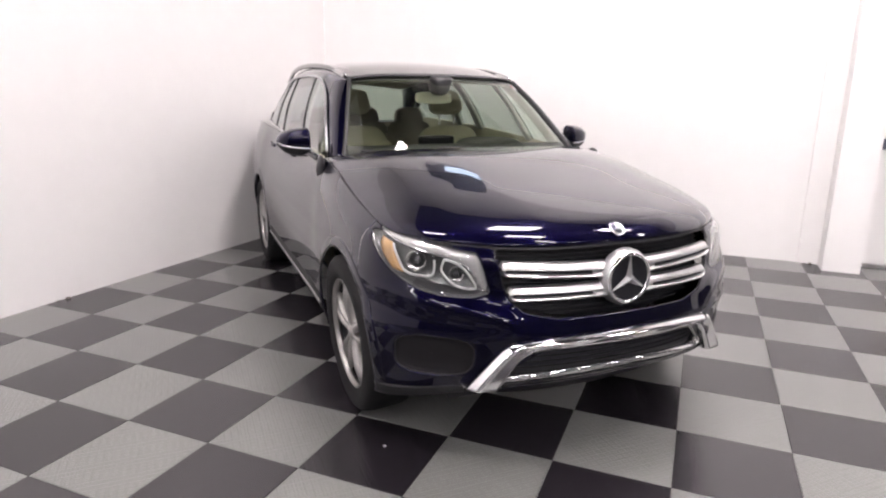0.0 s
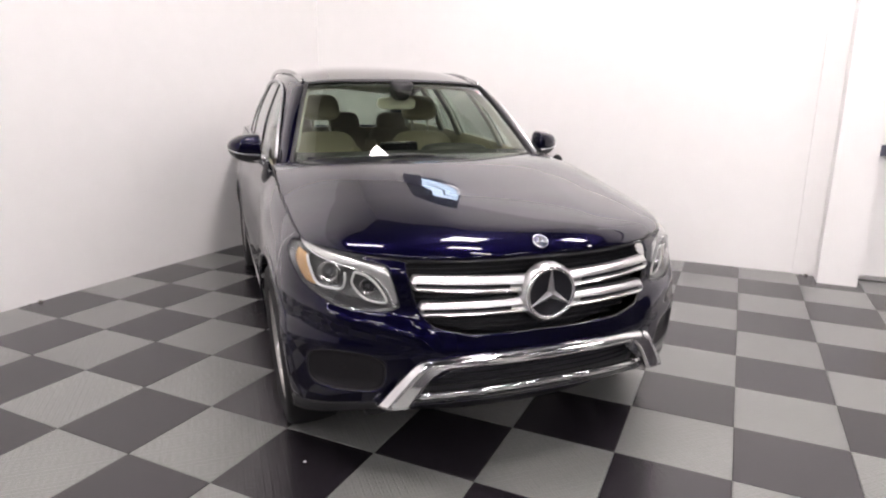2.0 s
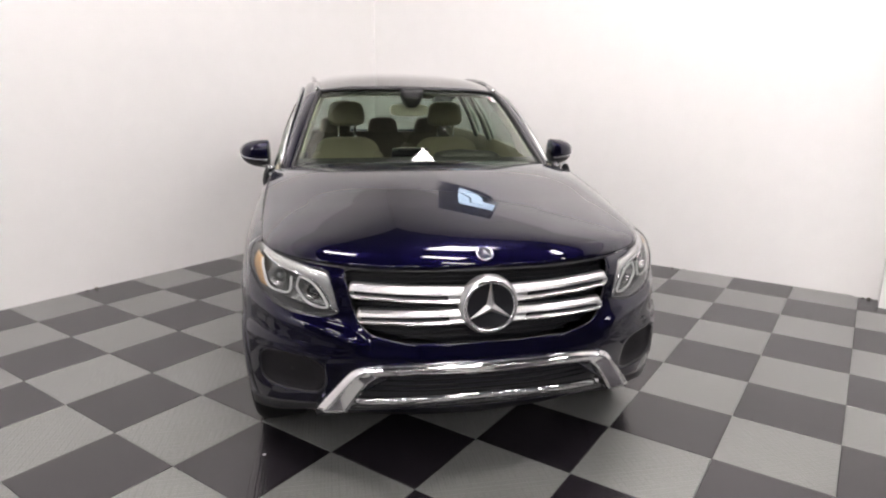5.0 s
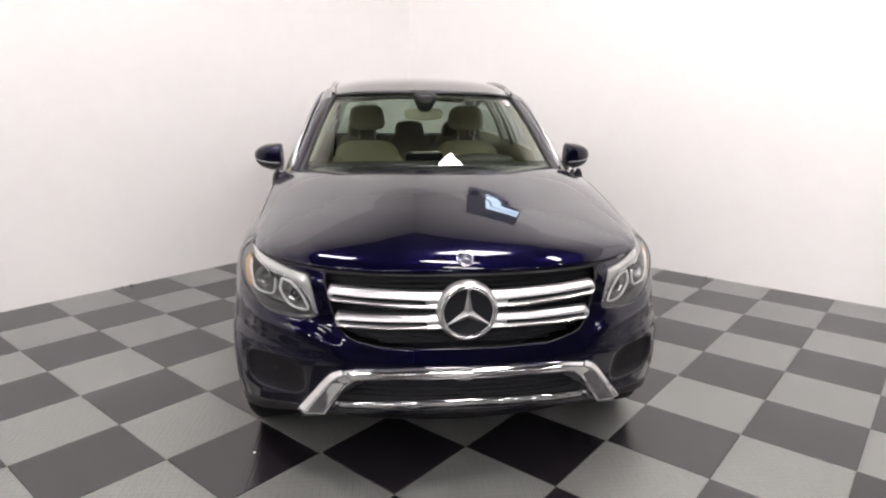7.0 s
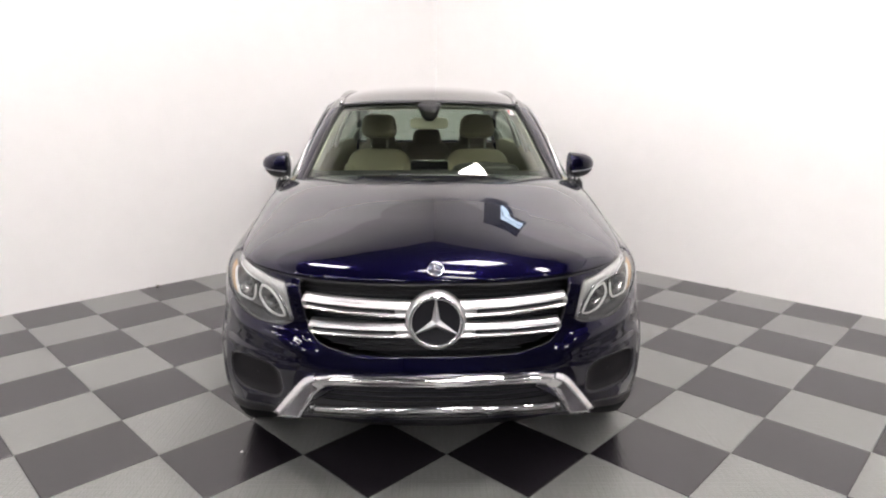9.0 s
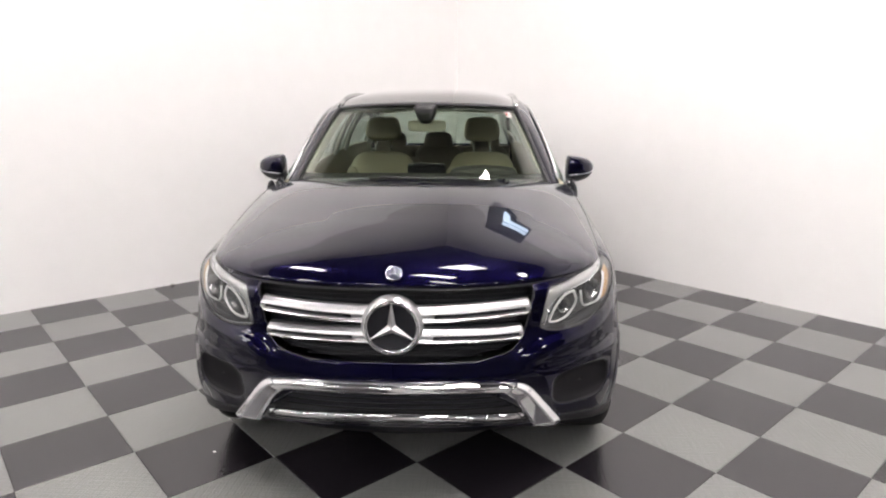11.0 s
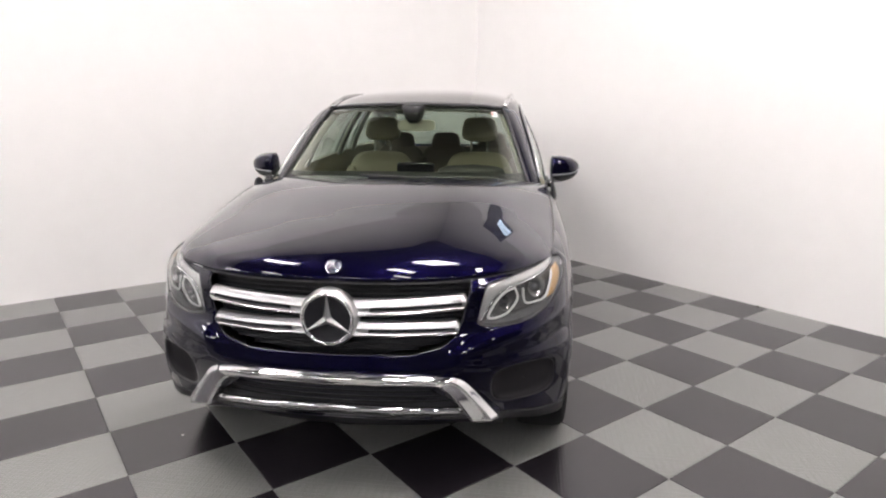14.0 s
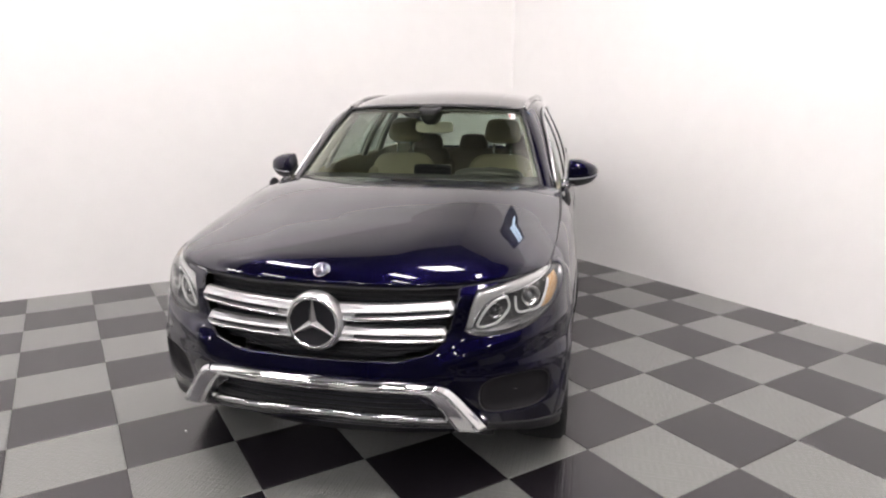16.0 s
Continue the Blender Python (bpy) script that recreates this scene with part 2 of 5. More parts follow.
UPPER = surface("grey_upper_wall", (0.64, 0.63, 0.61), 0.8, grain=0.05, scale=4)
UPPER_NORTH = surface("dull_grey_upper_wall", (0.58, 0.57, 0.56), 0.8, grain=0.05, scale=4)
HALL = surface("hall_wall_paint", (0.045, 0.045, 0.05), 0.8, grain=0.05, scale=4)
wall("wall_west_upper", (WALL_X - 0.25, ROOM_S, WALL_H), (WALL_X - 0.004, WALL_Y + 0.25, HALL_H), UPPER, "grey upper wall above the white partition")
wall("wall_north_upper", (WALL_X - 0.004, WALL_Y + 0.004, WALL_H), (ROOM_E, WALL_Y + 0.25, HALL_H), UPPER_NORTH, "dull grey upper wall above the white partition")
wall("wall_east", (ROOM_E, ROOM_S, -0.01), (ROOM_E + 0.2, 6.61, HALL_H), HALL, "plain wall at the far side of the hall")
wall("wall_south", (WALL_X, ROOM_S - 0.2, -0.01), (ROOM_E, ROOM_S, HALL_H), HALL, "plain wall behind the viewer")
ceil_bm = bmesh.new()
box(ceil_bm, ((WALL_X + ROOM_E) / 2, (ROOM_S + 7) / 2, HALL_H + 0.1), (ROOM_E - WALL_X + 1, 7 - ROOM_S + 1, 0.2))
tagged(part("ceiling", ceil_bm, DARK_CEILING, smooth=False), "dark painted high roof of the hall", "ceiling", kind="structure")

# high window with cool daylight behind its lower sashes
window = tagged(new("window_1"), "dark framed high window with cool daylight", "window", kind="structure")
window.location = (-2.52, WALL_Y - 0.016, 3.92)
bm = bmesh.new()
box(bm, (0, 0, 0), (0.95, 0.03, 0.72), 0.01)
part("window_frame", bm, GLOSS_BLACK, window, "dark window frame")
for k in range(2):
    bm = bmesh.new()
    box(bm, (0.16, -0.018, -0.10 - 0.13 * k), (0.58, 0.012, 0.105))
    part("pane", bm, LAMP_COOL, window, "pane bright with cool daylight", smooth=False)


def ceiling_lamp(x, y, z, sx, sy, deep, glow_material, label):
    lamp = thing("ceiling_lamp", label, "lamp", pose(x, y, z), "lamps under the ceiling")
    bm = bmesh.new()
    box(bm, (0, 0, deep + 0.025), (sx + 0.03, sy + 0.03, 0.05), 0.004)
    part("housing", bm, LAMP_BODY, lamp, smooth=False)
    bm = bmesh.new()
    box(bm, (0, 0, deep / 2), (sx, sy, deep), 0.01)
    part("diffuser", bm, glow_material, lamp, "glowing white diffuser", smooth=False)
    for k in (-1, 1):
        bm = bmesh.new()
        tube(bm, [(k * sx * 0.35, 0, deep + 0.05), (k * sx * 0.35, 0, HALL_H - z)], 0.006, 6)
        part("suspension_rod", bm, LAMP_BODY, lamp)
    return lamp


ceiling_lamp(-0.44, 3.86, 5.60, 1.20, 0.80, 0.04, LAMP_WARM, "broad white hanging fluorescent lamp with wrapped diffuser")
for lx, ly in ((-2.50, 0.75), (1.20, 1.60), (3.30, 4.40)):
    ceiling_lamp(lx, ly, 5.60, 1.55, 0.36, 0.05, LAMP_SLIM, "slim white hanging fluorescent lamp with wrapped diffuser")
for lx, ly in ((2.45, 0.80), (5.45, 3.78), (5.45, 0.80), (-0.55, -2.20), (2.45, -2.20), (5.45, -2.20), (-0.55, -5.40), (2.45, -5.40), (5.45, -5.40), (-3.2, -3.4)):
    ceiling_lamp(lx, ly, 4.50, 1.2, 0.16, 0.08, LAMP_HALL, "slim hanging fluorescent lamp in the hall")

for lx, ly, lz in ((-3.4, -4.6, 3.3), (-1.9, -5.8, 3.5), (-0.4, -6.2, 3.3), (1.4, -6.0, 3.6), (3.1, -5.6, 3.4), (4.4, -4.2, 3.5), (5.8, -2.6, 3.3), (6.3, -0.4, 3.5), (6.4, 1.8, 3.4)):
    ceiling_lamp(lx, ly, lz, 0.26, 0.26, 0.20, LAMP_SPOT, "small hanging hall lamp with bright shade")

# beyond the pier: a white lower panel over a dark gap, a grey rail and a warm post
bm = bmesh.new()
box(bm, (2.4, 6.385, 0.53), (2.09, 0.03, 1.0), 0.004)
tagged(part("wall_panel", bm, WALL, smooth=False), "white lower wall panel above a dark gap", "panel", kind="structure")
bm = bmesh.new()
box(bm, (2.4, 6.36, 1.085), (2.09, 0.05, 0.09), 0.006)
tagged(part("wall_rail", bm, surface("grey_rail", (0.10, 0.10, 0.14), 0.5, grain=0.1, scale=30), smooth=False), "grey horizontal rail on the white wall", "rail", kind="structure")
bm = bmesh.new()
box(bm, (1.70, 6.34, 0.51), (0.06, 0.05, 1.03), 0.006)
tagged(part("wall_post", bm, surface("cream_post", (0.72, 0.64, 0.54), 0.6, grain=0.06, scale=20), smooth=False), "cream upright post beside the wall panel", "post", kind="structure")


# ---- the car: x to its left, y back from the star, z up ----
CAR = Matrix.Translation((-0.221, 2.416, 0)) @ Matrix.Rotation(radians(46.2), 4, "Z")
car = thing("car", "dark blue metallic crossover car, parked across the corner", "car", CAR)
AXLE_F, AXLE_R, TYRE = 0.82, 3.71, 0.368

# stations from the nose round to the tail: plan outline at the widest height
PLAN_X = [0, 0.27, 0.50, 0.68, 0.825, 0.925, 0.950, 0.945, 0.930, 0.918, 0.908, 0.912, 0.89, 0.79, 0.43, 0]
PLAN_Y = [0.0, 0.015, 0.075, 0.17, 0.30, 0.50, 0.84, 1.25, 1.60, 2.50, 3.25, 3.71, 4.20, 4.50, 4.62, 4.65]
# heights of the lines from the lower lip to the bonnet edge and waistline
LINE_Z = [
    [0.340, 0.338, 0.325, 0.30, 0.265, 0.245, 0.27, 0.28, 0.28, 0.28, 0.28, 0.28, 0.30, 0.32, 0.32, 0.32],
    [0.43, 0.43, 0.42, 0.40, 0.39, 0.39, 0.40, 0.41, 0.41, 0.41, 0.41, 0.42, 0.44, 0.46, 0.46, 0.46],
    [0.54, 0.54, 0.54, 0.54, 0.55, 0.56, 0.57, 0.58, 0.58, 0.58, 0.59, 0.60, 0.60, 0.60, 0.60, 0.60],
    [0.72, 0.72, 0.72, 0.72, 0.73, 0.75, 0.77, 0.78, 0.79, 0.80, 0.81, 0.82, 0.82, 0.80, 0.80, 0.80],
    [0.84, 0.84, 0.84, 0.840, 0.85, 0.87, 0.910, 0.955, 0.975, 0.98, 0.99, 1.00, 1.00, 0.98, 0.98, 0.98],
    [0.881, 0.881, 0.884, 0.893, 0.907, 0.925, 0.995, 1.083, 1.112, 1.145, 1.172, 1.188, 1.20, 1.19, 1.19, 1.19],
]
LINE_Z[3:3] = [[p + (q - p) * f for p, q in zip(LINE_Z[2], LINE_Z[3])] for f in (0.36, 0.68)]
IN_FRONT = [0.05, 0.015, -0.016, -0.004, 0.014, 0.034, 0.044, 0.062]
IN_SIDE = [0.045, 0.015, 0.0, 0.003, 0.006, 0.010, 0.034, 0.100]
N_ST = len(PLAN_X) - 1
RIDGE = ([0.40, 0.47, 0.54, 0.60, 0.68, 0.76, 0.84, 0.90], [0.590, 0.612, 0.640, 0.655, 0.668, 0.682, 0.705, 0.730])


def outline(t):
    return spline([(-PLAN_X[1], PLAN_Y[1])] + list(zip(PLAN_X, PLAN_Y)), (t * N_ST + 1) / (N_ST + 1))


def line_point(j, t):
    p, a, b = outline(t), outline(t - 0.004), outline(min(t + 0.004, 1))
    d = b - a
    n = np.array([d[1], -d[0]]) / max(np.hypot(*d), 1e-9)     # outward
    w = n[1] ** 2 if t < 0.5 else 0.6 * n[1] ** 2
    inset = IN_FRONT[j] * w + IN_SIDE[j] * (1 - w)
    if j < 3:
        inset -= (0.034, 0.030, 0.012)[j] * math.exp(-((t * 15 - 4.7) / 0.9) ** 2)
    p = p - n * inset
    return np.array([max(p[0], 0.0) if 0 < t < 1 else 0.0, p[1], spline([[z] for z in LINE_Z[j]], t)[0]])


NS, NV = 300, 60
_s = np.linspace(0, 1, NS + 1)
_lines = np.array([[line_point(j, t) for t in _s] for j in range(len(LINE_Z))])
_skin = np.array([[spline(_lines[:, i], v) for v in np.linspace(0, 1, NV + 1)] for i in range(NS + 1)])

# a raised crease runs from under each headlight down beside the grille
_cx, _cz = RIDGE
_cy = np.interp(_skin[..., 0], _cx, _cz)
_off = _skin[..., 2] - _cy
_lift = 0.016 * np.exp(-np.where(_off > 0, _off / 0.030, _off / 0.055) ** 2)
_lift *= np.clip((_skin[..., 0] - 0.42) / 0.10, 0, 1) * np.clip((0.90 - _skin[..., 0]) / 0.12, 0, 1) * (_skin[..., 1] < 0.6)
_skin[..., 1] -= _lift * 0.9
_skin[..., 0] += _lift * 0.35


def skin(s, v):
    """A point of the left half of the body's side, s from nose to tail, v from lip to top edge."""
    x, y = min(max(s, 0), 1) * NS, min(max(v, 0), 1) * NV
    i, j = min(int(x), NS - 1), min(int(y), NV - 1)
    f, g = x - i, y - j
    return (_skin[i, j] * (1 - f) + _skin[i + 1, j] * f) * (1 - g) + (_skin[i, j + 1] * (1 - f) + _skin[i + 1, j + 1] * f) * g


def skin_z(s, z):
    """The point of the body's side at station s and height z."""
    x = min(max(s, 0), 1) * NS
    i = min(int(x), NS - 1)
    f = x - i
    row = _skin[i] * (1 - f) + _skin[i + 1] * f
    return np.array([np.interp(z, row[:, 2], row[:, k]) for k in range(2)] + [z])


# the nose as depth over (x, z)
_zz = np.linspace(0.22, 0.95, 100)
_xx = np.linspace(0, 0.9, 120)
_nose = np.zeros((100, 120))
for _i, _z in enumerate(_zz):
    _row = np.array([skin_z(s, _z)[:2] for s in np.linspace(0, 0.36, 90)])
    _nose[_i] = np.interp(_xx, _row[:, 0], _row[:, 1])


def nose(x, z, out=0.0):
    """The point of the nose at (x, z), moved out by some metres."""
    a, b = min(abs(x) / 0.9 * 119, 118.999), min(max((z - 0.22) / 0.73 * 99, 0), 98.999)
    i, j = int(a), int(b)
    f, g = a - i, b - j
    y = (_nose[j, i] * (1 - f) + _nose[j, i + 1] * f) * (1 - g) + (_nose[j + 1, i] * (1 - f) + _nose[j + 1, i + 1] * f) * g
    return Vector((x, y - out, z))


def mirrored(f, side):
    return (lambda u, v: Vector((side * f(u, v)[0], f(u, v)[1], f(u, v)[2])))


def arch_clear(c, u=0):
    return math.hypot(c.y - AXLE_F, c.z - 0.365) > 0.415 and math.hypot(c.y - AXLE_R, c.z - 0.365) > 0.415


def grille_half(z):
    """Half width of the grille opening by height."""
    return float(np.interp(z, [0.609, 0.623, 0.647, 0.686, 0.75, 0.84, 0.885], [0.16, 0.32, 0.43, 0.473, 0.497, 0.518, 0.522]))


HL0, HL1 = 2.31 / 15, 5.08 / 15


def headlight_edges(q):
    """Lower and upper edge of the headlight, from its inner tip (0) to its outer end (1)."""
    low = float(np.interp(q, [0, 0.05, 0.15, 0.24, 0.33, 0.45, 0.58, 0.67, 0.75, 0.82, 0.88, 0.94, 1], [0.722, 0.709, 0.702, 0.7015, 0.705, 0.716, 0.738, 0.760, 0.786, 0.815, 0.844, 0.874, 0.902]))
    top = float(np.interp(q, [0, 0.03, 0.07, 0.09, 0.26, 0.38, 0.5, 0.63, 0.8, 0.94, 1], [0.738, 0.800, 0.852, 0.868, 0.880, 0.891, 0.899, 0.905, 0.912, 0.916, 0.912]))
    return low, top


def front_keep(c, u):
    if not arch_clear(c):
        return False
    if abs(c.x) < grille_half(c.z) - 0.006 and 0.622 < c.z < 0.92:
        return False
    if abs(c.x) < 0.50 and 0.372 < c.z < 0.50 and abs(c.x) < 0.36 + (0.50 - c.z) * 1.3:
        return False
    q = (abs(u) - HL0) / (HL1 - HL0)
    if 0.01 < q < 1.0:
        low, top = headlight_edges(q)
        if low + 0.006 < c.z < top - 0.002:
            return False
    if (abs(abs(c.x) - 0.728) / 0.126) ** 3.2 + (abs(c.z - 0.468) / 0.083) ** 3.2 < 1 and c.y < 0.42:
        return False
    return True


def panel(name, s0, s1, v0, v1, material, keep=None, side=1, label="", nu=None, nv=None):
    bm = bmesh.new()
    nu = nu or max(4, int((s1 - s0) * 260))
    nv = nv or max(4, int((v1 - v0) * 60))
    sheet(bm, mirrored(skin, side), nu, nv, s0, s1, v0, v1, keep)
    if side > 0:
        bmesh.ops.reverse_faces(bm, faces=bm.faces)
    ob = thicken(part(name, bm, material, car, label), 0.004)
    ob.modifiers["thickness"].use_rim = False
    return ob


K = 1 / 15.0
bm = bmesh.new()
both = lambda u, v: Vector(skin(abs(u), v)) * Vector((1, 1, 1)) if u >= 0 else Vector((-skin(-u, v)[0], *skin(-u, v)[1:]))
sheet(bm, both, 320, 100, -5.20 * K, 5.20 * K, 0, 0.995, front_keep)
bmesh.ops.reverse_faces(bm, faces=bm.faces)
bumper = part("front_bumper", bm, PAINT, car)
thicken(bumper, 0.004)
for side in (1, -1):
    panel("front_fender", 5.20 * K, 7.86 * K, 0, 0.995, PAINT, arch_clear, side, nu=70, nv=60)
    panel("front_door", 7.86 * K, 9.03 * K, 0.15, 0.995, PAINT, None, side)
    panel("rear_door", 9.03 * K, 10.37 * K, 0.15, 0.995, PAINT, arch_clear, side, nu=40, nv=60)
    panel("rear_quarter_panel", 10.37 * K, 12.9 * K, 0, 0.995, PAINT, arch_clear, side, nu=70, nv=60)
    panel("sill", 7.2 * K, 10.6 * K, 0, 0.15, BLACK, arch_clear, side, "black plastic sill trim")
    bm = bmesh.new()
    sheet(bm, lambda u, v, side=side: Vector((side * (skin(u, v)[0] + 0.003), skin(u, v)[1] - 0.003, skin(u, v)[2])), 60, 4, 2.75 * K, 5.30 * K, 0.0, 0.055, lambda c, u: math.hypot(c.y - AXLE_F, c.z - 0.365) > 0.40)
    thicken(part("bumper_lip", bm, BLACK, car, "black plastic lip under the bumper"), 0.006, 0)
bm = bmesh.new()
sheet(bm, lambda u, v: Vector((skin(1 - abs(u), v)[0] * (1 if u >= 0 else -1), *skin(1 - abs(u), v)[1:])), 60, 40, -2.1 * K, 2.1 * K, 0, 0.995)
thicken(part("tailgate", bm, PAINT, car), 0.004)

# bonnet
EDGE_T = 0.995
COWL = [(0.80, 1.50, 1.085), (0.60, 1.335, 1.148), (0.32, 1.235, 1.162), (0, 1.205, 1.166), (-0.32, 1.235, 1.162), (-0.60, 1.335, 1.148), (-0.80, 1.50, 1.085)]
S_CORNER = 4.6 * K


def edge_at(s):
    p = skin(abs(s), EDGE_T)
    return np.array([p[0] if s >= 0 else -p[0], p[1], p[2]])


def s_of_y(y):
    lo, hi = S_CORNER, 8.5 * K
    for _ in range(30):
        mid = (lo + hi) / 2
        lo, hi = (mid, hi) if skin(mid, EDGE_T)[1] < y else (lo, mid)
    return lo


S_BACK = s_of_y(1.50)
COWL[0] = tuple(edge_at(S_BACK))
COWL[-1] = tuple(edge_at(-S_BACK))
bonnet_base = coons(lambda u: edge_at((1 - 2 * u) * S_CORNER), lambda u: spline(COWL, u),
                    lambda v: edge_at(S_CORNER + (S_BACK - S_CORNER) * v), lambda v: edge_at(-(S_CORNER + (S_BACK - S_CORNER) * v)))


def bonnet_point(u, v):
    p = bonnet_base(u, v)
    a = abs(2 * u - 1)
    v = min(max(v, 0), 1)
    soft = lambda t: 0.5 * (t + math.sqrt(t * t + 0.00016)) - 0.0063
    bend = lambda t: 0.48 * soft(t - 0.22 - 0.20 * v) + 0.42 * soft(t - 0.57 - 0.14 * v) + 1.0 * (t - 0.89 + math.sqrt((t - 0.89) ** 2 + 0.006))     # two creases a side and the rounded edge
    side = max(1 - max(bend(a) - bend(0), 0) / (bend(1) - bend(0)), 0)
    lip = 0.055 * (1 - math.exp(-v / 0.05)) * (1 - v) ** 0.8
    wave = math.sin(math.pi * v ** 0.8) if 0 < v < 1 else 0
    crown = 0.010 * max(1 - a * a, 0) * wave
    rise = 0.016 * wave
    return Vector((p[0], p[1], p[2] + (lip + rise) * side + crown))


bm = bmesh.new()
sheet(bm, bonnet_point, 150, 80, 0.004, 0.996, 0.004, 0.99)
thicken(part("bonnet", bm, PAINT, car), 0.004)

# greenhouse curves, left side
WS_SIDE = [(0.735, 1.46, 1.10), (0.675, 1.62, 1.255), (0.615, 1.79, 1.41), (0.560, 1.95, 1.530)]
ROOF_SIDE = [(0.560, 1.95, 1.530), (0.580, 2.30, 1.592), (0.585, 2.80, 1.618), (0.575, 3.40, 1.605), (0.545, 4.05, 1.530)]
FRAME_TOP = [(0.800, 1.55, 1.095), (0.745, 1.78, 1.295), (0.690, 2.02, 1.460), (0.665, 2.30, 1.540), (0.660, 2.80, 1.562), (0.645, 3.35, 1.535), (0.635, 3.75, 1.440), (0.70, 4.10, 1.228)]
BELT = [(0.845, 1.55, 1.092), (0.835, 2.2, 1.140), (0.820, 2.9, 1.180), (0.785, 3.6, 1.208), (0.70, 4.10, 1.225)]
WS_TOP = [(0.560, 1.95, 1.530), (0.42, 1.905, 1.543), (0.22, 1.886, 1.549), (0, 1.880, 1.552), (-0.22, 1.886, 1.549), (-0.42, 1.905, 1.543), (-0.560, 1.95, 1.530)]
WS_BASE = [(0.735, 1.46, 1.10), (0.62, 1.341, 1.104), (0.42, 1.312, 1.108), (0.21, 1.306, 1.109), (0, 1.303, 1.110), (-0.21, 1.306, 1.109), (-0.42, 1.312, 1.108), (-0.62, 1.341, 1.104), (-0.735, 1.46, 1.10)]
flip = lambda pts: [(-x, y, z) for x, y, z in pts]
windshield_at = coons(lambda u: spline(WS_BASE, u), lambda u: spline(WS_TOP, u), lambda v: spline(WS_SIDE, v), lambda v: spline(flip(WS_SIDE), v))
bm = bmesh.new()
sheet(bm, lambda u, v: Vector(windshield_at(u, v)), 40, 30)
part("windshield", bm, WINDSHIELD, car, "greenish laminated windshield").data.shade_smooth()
REAR_TOP = [(0.545, 4.05, 1.530), (0, 4.12, 1.575), (-0.545, 4.05, 1.530)]
REAR_LOW = [(0.70, 4.42, 1.15), (0, 4.52, 1.15), (-0.70, 4.42, 1.15)]
roof_at = coons(lambda u: spline(WS_TOP, u), lambda u: spline(REAR_TOP, u), lambda v: spline(ROOF_SIDE, v), lambda v: spline(flip(ROOF_SIDE), v))


def roof_skin(u, v):
    return Vector(roof_at(u, v)) + Vector((0, 0, 0.030 * (1 - (2 * u - 1) ** 4) * math.sin(math.pi * v) ** 0.8 if 0 < v < 1 else 0))


bm = bmesh.new()
sheet(bm, roof_skin, 40, 60)
thicken(part("roof", bm, ROOF_GLASS, car, "black glass panorama roof"), 0.004)
rear_at = coons(lambda u: spline(REAR_LOW, u), lambda u: spline(REAR_TOP, u),
                lambda v: spline([(0.70, 4.42, 1.15), (0.545, 4.05, 1.530)], v), lambda v: spline([(-0.70, 4.42, 1.15), (-0.545, 4.05, 1.530)], v))


def at_y(curve, y):
    """The point of a curve at a given length along the car."""
    pts = np.array([spline(curve, t) for t in np.linspace(0, 1, 60)])
    return np.array([np.interp(y, pts[:, 1], pts[:, 0]), y, np.interp(y, pts[:, 1], pts[:, 2])])


